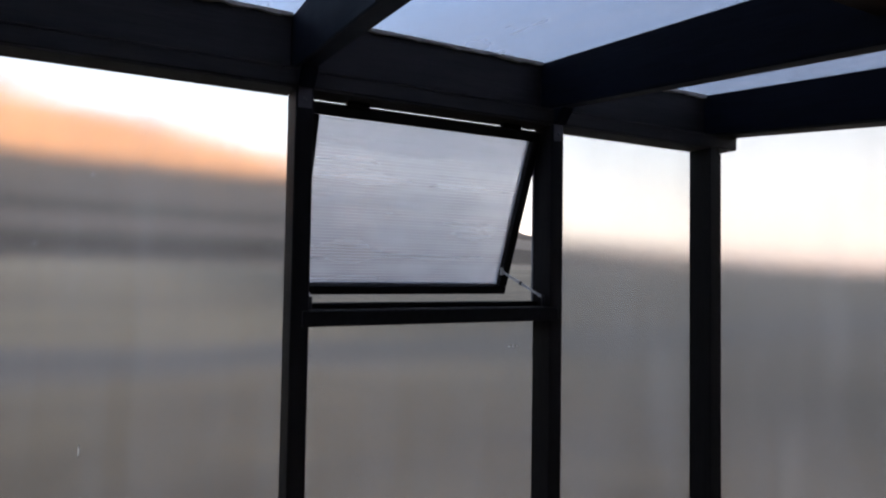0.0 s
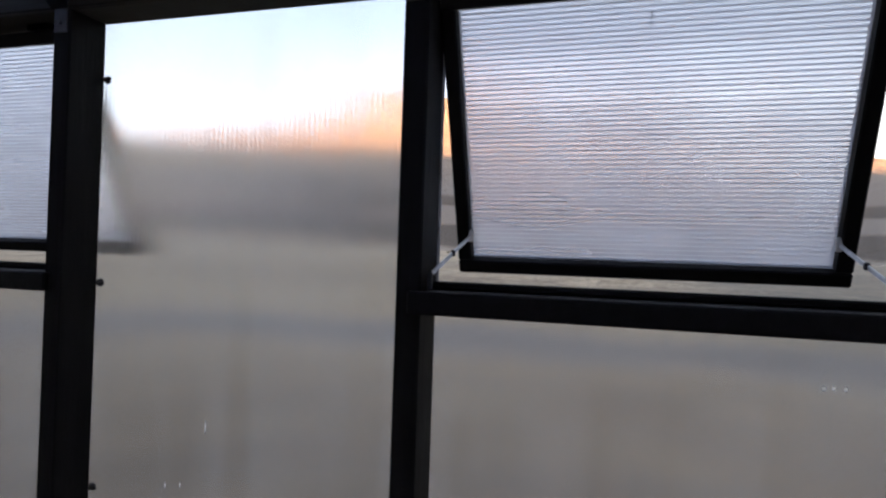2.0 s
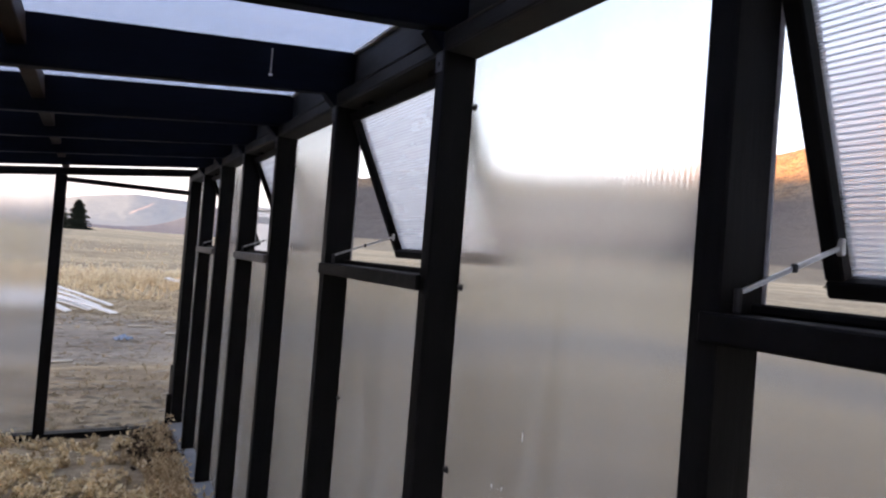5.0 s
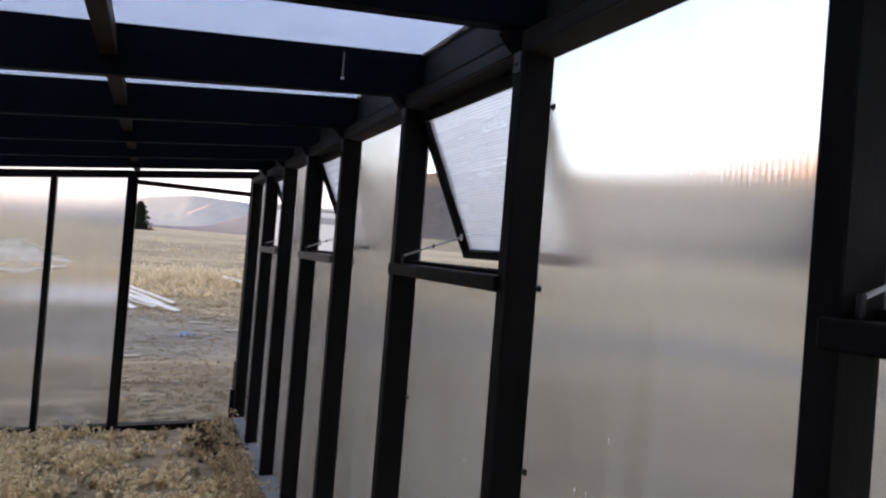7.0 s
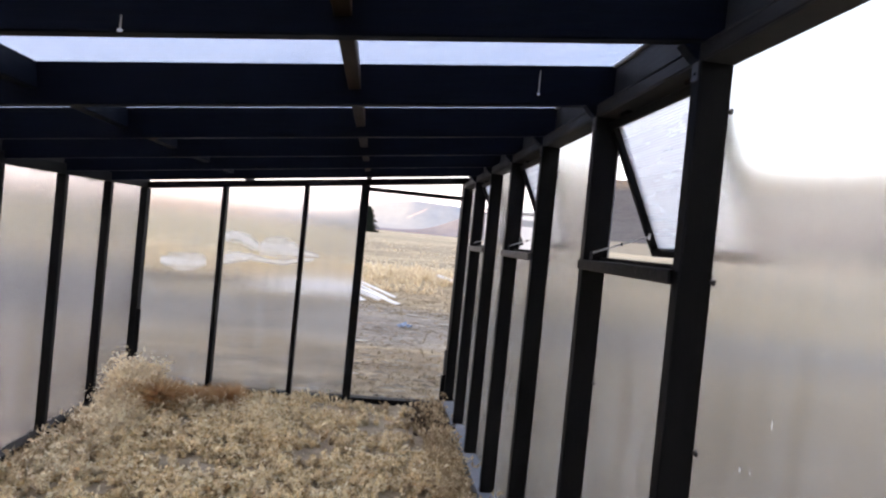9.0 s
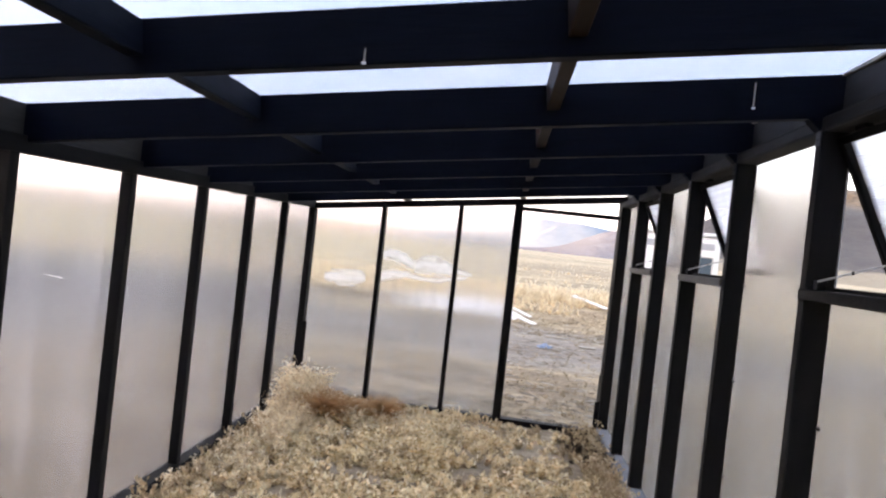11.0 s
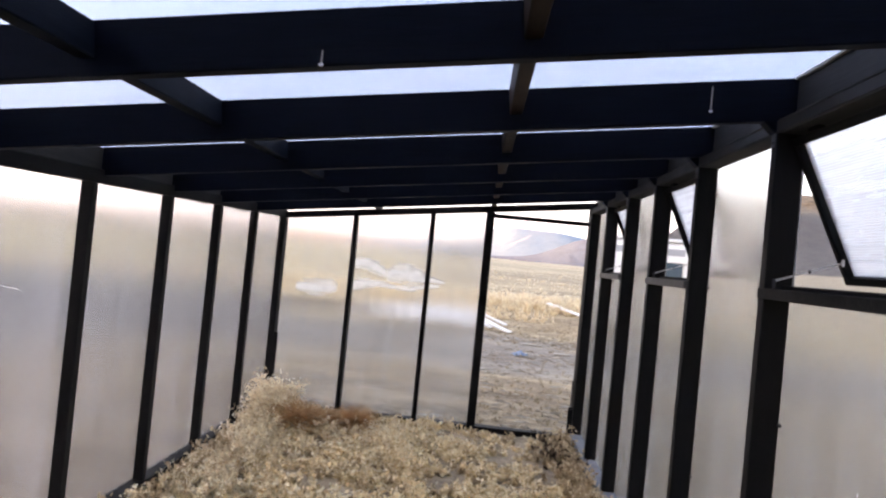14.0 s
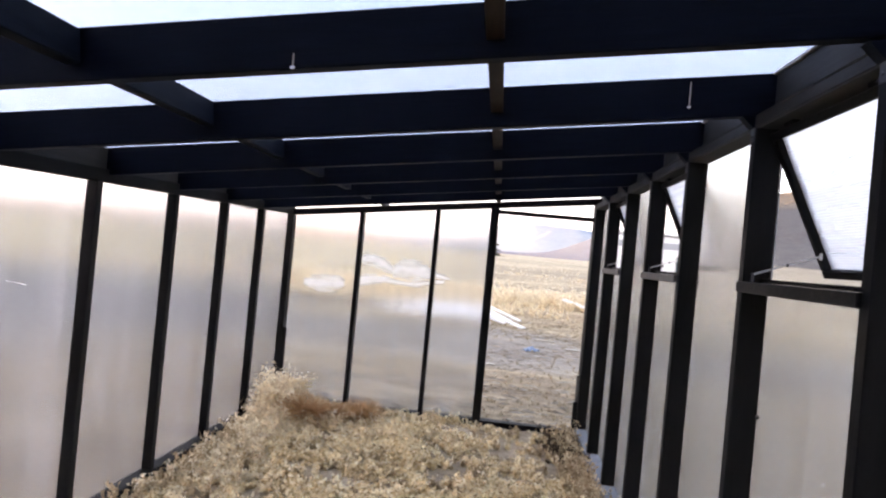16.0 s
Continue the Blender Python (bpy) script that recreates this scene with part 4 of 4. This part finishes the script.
def floor_slab():
    bm = bmesh.new()
    bmesh.ops.create_grid(bm, x_segments=56, y_segments=120, size=0.5)
    for v in bm.verts:
        x, y = WI + 0.002 + (v.co.x + 0.5) * (XI - 0.02 - WI), YS + 0.002 + (v.co.y + 0.5) * (YN - YS - 0.004)
        v.co = Vector((x, y, 0.012 + 0.03 * noise.noise(Vector((x * 3, y * 3, 1))) + 0.012 * noise.noise(Vector((x * 9, y * 9, 2)))))
    ob = part("floor", bm, SOIL)
    for p in ob.data.polygons:
        p.use_smooth = True
    return tagged(ob, "brown earth floor littered with dead weeds", "floor", kind="structure")


SOIL = plain("litter_soil", (0.21, 0.155, 0.10), (0.52, 0.41, 0.28), 22, 0.95, 0.0, 0.8, 0.02)
floor_slab()


def clump(x, y, scale=1.0):
    return 0.5 + 0.5 * noise.noise(Vector((x * scale, y * scale, 4.2)))


rnd = random.Random(7)
low_spots, tall_spots = [], []
while len(low_spots) < 8200:
    # clumps of a few plants, with trodden litter between them
    x, y = rnd.uniform(WI + 0.06, XI - 0.07), rnd.uniform(2.2, YN - 0.06)
    bare = math.exp(-((x + 0.45) / 0.5) ** 2 - ((y - 7.5) / 0.55) ** 2)
    if rnd.random() < bare * 0.92 or rnd.random() > 2.0 * clump(x, y, 3.2) - 0.45:
        continue
    tall = (0.045 + 0.11 * clump(x, y, 1.4)) * rnd.uniform(0.5, 1.4)
    for k in range(rnd.randint(2, 6)):
        low_spots.append((min(XI - 0.03, max(WI + 0.02, x + rnd.gauss(0, 0.035))), min(YN - 0.02, y + rnd.gauss(0, 0.035)), 0.0, tall * rnd.uniform(0.6, 1.15)))
while len(tall_spots) < 560:
    x, y = rnd.uniform(WI + 0.06, -0.7), rnd.uniform(4.3, YN - 0.1)
    f = 1.1 * math.exp(-((x + 2.66) / 0.17) ** 2 - ((y - 7.62) / 0.30) ** 2) + 0.45 * math.exp(-((x + 2.62) / 0.25) ** 2 - ((y - 7.0) / 0.4) ** 2) + 0.30 * math.exp(-((x + 2.2) / 0.7) ** 2 - ((y - 7.55) / 0.3) ** 2) + 0.22 * math.exp(-((x + 2.55) / 0.28) ** 2 - ((y - 6.3) / 0.8) ** 2)
    if rnd.random() > f:
        continue
    tall_spots.append((x, y, 0.0, (0.09 + 0.22 * f) * rnd.uniform(0.4, 1.3) * (0.7 + 0.6 * clump(x, y, 6.0))))
weeds("floor_weeds", low_spots, 5, 6, STRAW, "low dry straw-coloured weeds covering the greenhouse floor", 1.0, 0.024)
edge_spots = [(XI - 0.06 - abs(rnd.gauss(0, 0.10)), rnd.uniform(5.6, 7.85), 0.0, rnd.uniform(0.08, 0.26)) for k in range(170)]
west_spots = [(WI + 0.05 + abs(rnd.gauss(0, 0.10)), rnd.uniform(3.6, 7.6), 0.0, rnd.uniform(0.06, 0.20)) for k in range(160)]
RUST = straw_material("rust_twigs", (0.30, 0.16, 0.075), (0.52, 0.31, 0.15), (0.70, 0.48, 0.27))
DULLSTRAW = straw_material("brown_straw", (0.27, 0.18, 0.10), (0.50, 0.38, 0.24), (0.74, 0.62, 0.43))
trodden = [(rnd.uniform(WI + 0.1, XI - 0.1), rnd.uniform(2.6, YN - 0.1), 0.0, rnd.uniform(0.03, 0.11)) for k in range(1300)]
trodden = [p for p in trodden if clump(p[0], p[1], 4.0) > 0.5]
weeds("brown_weeds", edge_spots + west_spots + trodden, 6, 8, DULLSTRAW, "dried brown weeds along the foot of the walls", 0.6, 0.020)
dark_spots = [(XI - 0.05 - abs(rnd.gauss(0, 0.12)), 7.45 + rnd.gauss(0, 0.22), 0.0, rnd.uniform(0.05, 0.17)) for k in range(110)]
DARKTWIG = straw_material("dark_twigs", (0.035, 0.024, 0.016), (0.075, 0.05, 0.032), (0.16, 0.11, 0.07))
weeds("dark_weeds", dark_spots, 6, 5, DARKTWIG, "dark rotten weeds in the corner by the doorway", 0.9, 0.02)
weeds("tall_weeds", tall_spots, 8, 20, PALESTRAW, "tall pale seed-headed dry weeds in the corner", 0.6, 0.017)


YARDSTRAW = straw_material("trampled_straw", (0.30, 0.24, 0.17), (0.42, 0.34, 0.24), (0.54, 0.46, 0.33))


def outside_height(x, y):
    r = math.hypot(x, y - 4)
    return ground_height(r, math.atan2(x, y - 4))


near_spots, field_spots = [], []
while len(near_spots) < 5200:
    x, y = rnd.uniform(-6, 5), rnd.uniform(8.3, 21)
    if -3.1 < x < 0.3 and y < 8.2:
        continue
    track = math.exp(-((y - 13.2) / 2.2) ** 2)
    if rnd.random() < track * 0.96 or rnd.random() > clump(x, y, 0.9) + 0.15:
        continue
    near_spots.append((x, y, outside_height(x, y) - 0.01, rnd.uniform(0.03, 0.10)))
while len(field_spots) < 5200:
    y = 19.5 + 60 * rnd.random() ** 2.2
    x = rnd.uniform(-0.45, 0.5) * (y + 4)
    berm = math.exp(-((y - 24 - 1.5 * clump(x, 1, 0.3)) / 2.6) ** 2)
    if rnd.random() > 0.25 + berm or clump(x, y, 0.35) < 0.33:
        continue
    field_spots.append((x, y, outside_height(x, y) - 0.02, (0.18 + 0.42 * berm) * rnd.uniform(0.6, 1.2)))
weeds("yard_grass", near_spots, 7, 1, YARDSTRAW, "thin trampled dry grass in the yard", 1.6, 0.012, 0.006)
weeds("field_grass", field_spots, 14, 2, PALESTRAW, "tall straw-yellow bunch grass in the field", 0.6, 0.03, 0.012)


def litter(name, spots, material, label, size, flat):
    """Clods and chips lying about: spots are rows of x, y, z; each an uneven little lump, longer than high."""
    rng = np.random.default_rng(len(spots) + 5)
    p = np.asarray(spots, dtype=float)
    n = len(p)
    ang, big = rng.uniform(-0.5, 0.5, n), size * rng.uniform(0.35, 1.6, n) ** 1.5
    along = np.stack([np.cos(ang), np.sin(ang), 0 * ang], 1) * (1.8 * big)[:, None]
    over = np.stack([-np.sin(ang), np.cos(ang), 0 * ang], 1) * (big * rng.uniform(0.4, 0.8, n))[:, None]
    up = np.array([0, 0, 1.0]) * (big * flat * rng.uniform(0.6, 1.5, n))[:, None]
    corner = [along * rng.uniform(0.7, 1.1, (n, 1)), over * rng.uniform(0.7, 1.1, (n, 1)), -along * rng.uniform(0.7, 1.1, (n, 1)), -over * rng.uniform(0.7, 1.1, (n, 1))]
    top = up + along * rng.uniform(-0.4, 0.4, (n, 1))
    v = np.stack([p + c for c in corner] + [p + top], 1).reshape(-1, 3)
    f = [(5 * k + a, 5 * k + b, 5 * k + 4) for k in range(n) for a, b in ((0, 1), (1, 2), (2, 3), (3, 0))]
    me = bpy.data.meshes.new(name)
    me.from_pydata(v.tolist(), [], f)
    return tagged(part(name, me, material), label, "litter", kind="stuff")


CLOD = straw_material("dry_clods", (0.20, 0.155, 0.11), (0.32, 0.25, 0.18), (0.46, 0.37, 0.27))
CHIP = straw_material("pale_litter", (0.30, 0.26, 0.21), (0.46, 0.41, 0.35), (0.62, 0.57, 0.50))


def yard_spots(count, y0, y1, power=1.0):
    rows = []
    while len(rows) < count:
        y = y0 + (y1 - y0) * rnd.random() ** power
        x = rnd.uniform(-0.30, 0.26) * (y + 2) - 0.6
        if clump(x * 0.5, y * 1.6, 1.3) < rnd.uniform(0.25, 0.6):
            continue
        rows.append((x, y, outside_height(x, y) - 0.004))
    return rows


litter("yard_clods", yard_spots(5200, 8.25, 21.0, 1.1), CLOD, "dry clods and dung-brown litter strewn over the yard", 0.036, 0.22)
litter("yard_chips", yard_spots(2600, 8.25, 20.0, 1.1), CHIP, "pale straw chips and stones strewn over the yard", 0.04, 0.3)


def tumbleweed(x, y, z, size, seed):
    """A round tangle of thin bent twigs."""
    r = random.Random(seed)
    verts, faces = [], []
    for k in range(520):
        d = Vector((r.gauss(0, 1), r.gauss(0, 1), r.gauss(0.2, 0.9))).normalized()
        e = d.cross(Vector((r.gauss(0, 1), r.gauss(0, 1), r.gauss(0, 1)))).normalized()
        last = None
        for j in range(5):
            u = j / 4
            p = (d * math.sin(u * 1.5) + e * 0.55 * (1 - math.cos(u * 1.9))) * size * r.uniform(0.92, 1.0)
            p = Vector((p.x, p.y, max(0.0, p.z * 0.65 + size * 0.5)))
            w = e * 0.0022
            i = len(verts)
            verts += [p - w, p + w]
            if last is not None:
                faces.append((last, last + 1, i + 1, i))
            last = i
    me = bpy.data.meshes.new("tumbleweed")
    me.from_pydata([tuple(v) for v in verts], [], faces)
    ob = part("tumbleweed", me, RUST, None, "", pose(x, y, z))
    return tagged(ob, "rust-brown dried tumbleweed lodged against the gable", "tumbleweed", "tumbleweeds")


tumbleweed(-2.36, 7.36, 0.04, 0.21, 4)
tumbleweed(-2.16, 7.50, 0.02, 0.16, 6)
tumbleweed(-1.90, 7.55, 0.03, 0.18, 9)


# ---- things outside ----
def plank(length, width, thick, m, label, group, bend=0.0, material=BOARDWHITE):
    bm = bmesh.new()
    add_box(bm, -length / 2, length / 2, -width / 2, width / 2, 0, thick, min(0.006, thick / 3))
    cuts = [e for e in bm.edges if abs(e.verts[0].co.x - e.verts[1].co.x) > length * 0.5]
    bmesh.ops.subdivide_edges(bm, edges=cuts, cuts=6)
    for v in bm.verts:
        v.co.z += bend * math.cos(math.pi * v.co.x / length)
    ob = part("board", bm, material, None, "", m)
    return tagged(ob, label, "board", group)


rnd = random.Random(21)
pile = "white boards heaped in the yard"
def leaning(a, b, width, thick, label):
    """A board from a down to b, heights over the ground."""
    p = Vector((a[0], a[1], a[2] + outside_height(a[0], a[1])))
    q = Vector((b[0], b[1], b[2] + outside_height(b[0], b[1])))
    x = (q - p).normalized()
    y = Vector((0, 0, 1)).cross(x).normalized()
    m = Matrix((x, y, x.cross(y))).transposed().to_4x4()
    m.translation = (p + q) / 2
    plank((q - p).length, width, thick, m, label, pile, 0.02)


# a low stack, boards slanting off its near end
for layer in range(3):
    for row in range(3 - layer):
        x, y = -2.35 + rnd.uniform(-0.3, 0.3), 17.2 + 0.42 * row + 0.20 * layer + rnd.uniform(-0.05, 0.05)
        plank(rnd.uniform(1.2, 1.9), rnd.uniform(0.12, 0.20), 0.09, pose(x, y, outside_height(-2.75, 17.6) + 0.01 + 0.11 * layer, 0, 0, rnd.uniform(-7, 7)), "white-painted board lying flat in the heap", pile)
for a, b, width in (((-1.75, 18.60, 0.46), (-0.20, 17.80, 0.03), 0.15), ((-1.70, 18.20, 0.40), (-0.44, 17.48, 0.03), 0.12), ((-1.75, 17.45, 0.36), (-0.18, 16.18, 0.02), 0.17),
                    ((-1.70, 17.08, 0.30), (-0.60, 16.72, 0.03), 0.26), ((-1.95, 17.10, 0.34), (-0.98, 16.42, 0.02), 0.20), ((-1.9, 18.90, 0.38), (-0.75, 18.9, 0.03), 0.14)):
    leaning(a, b, width, 0.03, "long white board slanting down off the heap")
plank(1.7, 0.18, 0.04, pose(1.85, 22.4, outside_height(1.85, 22.4) + 0.16, 4, 7, -58), "single white board lying in straw-coloured grass", pile)
for x, y, rz, ln in ((-1.0, 11.2, 8, 0.45), (0.15, 14.3, -6, 0.4), (0.6, 13.4, 3, 0.3)):
    plank(ln, 0.10, 0.02, pose(x, y, outside_height(x, y) + 0.01, 0, 0, rz), "short pale offcut of board on the bare track", "offcuts on the track", 0.0, PALEWOOD)


def scrap(x, y):
    bm = bmesh.new()
    bmesh.ops.create_grid(bm, x_segments=10, y_segments=8, size=0.5)
    for v in bm.verts:
        v.co = Vector((v.co.x * 0.24, v.co.y * 0.2, 0.03 + 0.05 * noise.noise(v.co * 5.0) + 0.05 * math.exp(-9 * v.co.length_squared)))
    bmesh.ops.solidify(bm, geom=bm.faces[:], thickness=0.004)
    ob = part("plastic_scrap", bm, BLUEPLASTIC, None, "", pose(x, y, outside_height(x, y) + 0.01, 0, 0, 20))
    return tagged(ob, "crumpled blue plastic scrap lying on the dirt track", "scrap")


scrap(-0.18, 12.8)


def conifer(x, y, height, seed):
    r = random.Random(seed)
    base = outside_height(x, y) - 0.1
    t = thing("tree", (x, y, base), "dark green conifer standing alone beyond the field", "tree", "far conifers")
    bm = bmesh.new()
    bmesh.ops.create_cone(bm, cap_ends=True, segments=8, radius1=height * 0.03, radius2=height * 0.006, depth=height * 0.95, matrix=pose(x, y, base + height * 0.475))
    part("trunk", bm, BARK, t)
    verts, faces = [], []
    for k in range(4200):
        u = r.random() ** 1.2
        z = 0.05 + 0.95 * u
        rad = height * 0.56 * (1 - u) ** 0.75 * (0.75 + 0.25 * math.sin(u * 34 + seed)) * r.uniform(0.25, 1.0) + 0.05
        a = r.uniform(0, 2 * math.pi)
        c = Vector((x + rad * math.cos(a), y + rad * math.sin(a), base + height * z - rad * 0.25))
        out = Vector((math.cos(a), math.sin(a), -0.35)) * r.uniform(0.25, 0.6)
        s2 = Vector((-math.sin(a), math.cos(a), r.uniform(-0.3, 0.3))) * r.uniform(0.12, 0.3)
        i = len(verts)
        verts += [c - s2, c + s2, c + out + s2 * 0.3, c + out - s2 * 0.3]
        faces.append((i, i + 1, i + 2, i + 3))
    me = bpy.data.meshes.new("crown")
    me.from_pydata([tuple(v) for v in verts], [], faces)
    part("crown", me, LEAF, t)


conifer(-3.5, 150.0, 6.4, 3)
conifer(-6.9, 153.0, 5.4, 5)


def shrub(bearing, r, size, seed):
    """A low dark bush of many small twigs and leaves."""
    g = random.Random(seed)
    x, y = r * math.sin(radians(bearing)), 4 + r * math.cos(radians(bearing))
    z = outside_height(x, y) - 0.05
    verts, faces = [], []
    for k in range(420):
        d = Vector((g.gauss(0, 1), g.gauss(0, 1), abs(g.gauss(0, 0.8)))).normalized() * g.uniform(0.3, 1.0) ** 0.6
        c = Vector((d.x * size, d.y * size, d.z * size * g.uniform(0.5, 0.95)))
        u = Vector((g.gauss(0, 1), g.gauss(0, 1), g.gauss(0, 1))).normalized() * size * 0.12
        w = u.cross(Vector((g.gauss(0, 1), g.gauss(0, 1), g.gauss(0, 1))).normalized()) * 0.6
        i = len(verts)
        verts += [c - u, c - w, c + u, c + w]
        faces.append((i, i + 1, i + 2, i + 3))
    me = bpy.data.meshes.new("shrub")
    me.from_pydata([tuple(v) for v in verts], [], faces)
    ob = part("shrub", me, SAGE, None, "", pose(x, y, z))
    return tagged(ob, "small dark sagebrush shrub at the far edge of the field", "shrub", "sagebrush along the field edge")


SAGE = straw_material("sage", (0.05, 0.045, 0.03), (0.09, 0.08, 0.055), (0.15, 0.13, 0.09))
for bearing, r, size, seed in ((71.4, 140, 0.6, 1), (70.9, 148, 0.4, 2), (62.9, 170, 1.0, 3), (74.5, 160, 0.5, 4), (58.0, 165, 0.5, 6)):
    shrub(bearing, r, size, seed)


def bale(bearing, r):
    """A slumped bale with a shaggy, uneven skin."""
    x, y = r * math.sin(radians(bearing)), 4 + r * math.cos(radians(bearing))
    bm = bmesh.new()
    add_box(bm, -0.65, 0.65, -0.4, 0.4, 0, 0.5, 0.1)
    bmesh.ops.subdivide_edges(bm, edges=bm.edges[:], cuts=5, use_grid_fill=True)
    for v in bm.verts:
        n = noise.noise_vector(v.co * 2.3)
        v.co += n * 0.09
        v.co.z = max(0.0, v.co.z - 0.12 * (v.co.x / 0.65) ** 2)
    ob = part("bale", bm, RUSTSTRAW, None, "", pose(x, y, outside_height(x, y) - 0.03, 0, 0, -bearing))
    return tagged(ob, "rust-orange weathered bale slumped in the pale field", "bale")


RUSTSTRAW = plain("rust_bale", (0.13, 0.055, 0.02), (0.42, 0.23, 0.07), 3, 0.9, 0.0, 0.8, 0.05)
bale(70.4, 54.0)


def trailer(x, y):
    """White camping trailer, its square tail towards the greenhouse."""
    z = outside_height(x, y)
    m = pose(x, y, z, 0, 0, -13)
    t = thing("camping_trailer", (x, y, z), "white camping trailer parked beside the dry field", "trailer")
    bm = bmesh.new()
    add_box(bm, -1.0, 1.0, 0, 4.3, 0.45, 2.42, 0.10, m)
    part("body", bm, VANWHITE, t)
    bm = bmesh.new()
    add_box(bm, -1.03, 1.03, -0.03, 4.33, 2.426, 2.50, 0.02, m)
    part("roof_edge", bm, VANWHITE, t)
    bm = bmesh.new()
    add_box(bm, -0.88, 0.88, -0.014, -0.002, 2.12, 2.27, 0.004, m)
    part("stripe", bm, plain("grey_stripe", (0.3, 0.32, 0.36), (0.36, 0.38, 0.42), 3, 0.4), t)
    bm = bmesh.new()
    add_box(bm, 0.40, 0.85, -0.016, -0.002, 1.45, 1.95, 0.005, m)
    w = part("window", bm, DARKGLASS, t)
    bm = bmesh.new()
    for x0, x1, z0, z1 in ((0.37, 0.88, 1.952, 1.98), (0.37, 0.88, 1.42, 1.448), (0.37, 0.398, 1.449, 1.951), (0.852, 0.88, 1.449, 1.951)):
        add_box(bm, x0, x1, -0.022, -0.002, z0, z1, 0.004, m)
    part("frame", bm, STEEL, w)
    bm = bmesh.new()
    add_box(bm, -1.018, -1.002, 0.6, 1.3, 0.6, 2.3, 0.004, m)
    d = part("door", bm, VANWHITE, t)
    bm = bmesh.new()
    add_box(bm, -1.04, -1.019, 0.68, 0.72, 1.35, 1.5, 0.006, m)
    part("handle", bm, STEEL, d)
    for xx in (-0.78, 0.78):
        bm = bmesh.new()
        add_box(bm, xx - 0.06, xx + 0.06, -0.018, -0.002, 0.7, 0.86, 0.005, m)
        part("tail_lamp", bm, plain("red_lens", (0.35, 0.02, 0.02), (0.45, 0.04, 0.03), 9, 0.25), t)
        bm = bmesh.new()
        bmesh.ops.create_cone(bm, cap_ends=True, segments=28, radius1=0.33, radius2=0.33, depth=0.2, matrix=m @ pose(xx * 1.08, 2.2, 0.33, 0, 90, 0))
        part("wheel", bm, RUBBER, t)
    bm = bmesh.new()
    add_box(bm, -0.06, 0.06, 4.3, 5.3, 0.45, 0.53, 0.01, m)
    add_box(bm, -0.04, 0.04, 5.1, 5.18, 0.0, 0.45, 0.01, m)
    part("hitch", bm, STEEL, t)


trailer(2.72, 16.63)
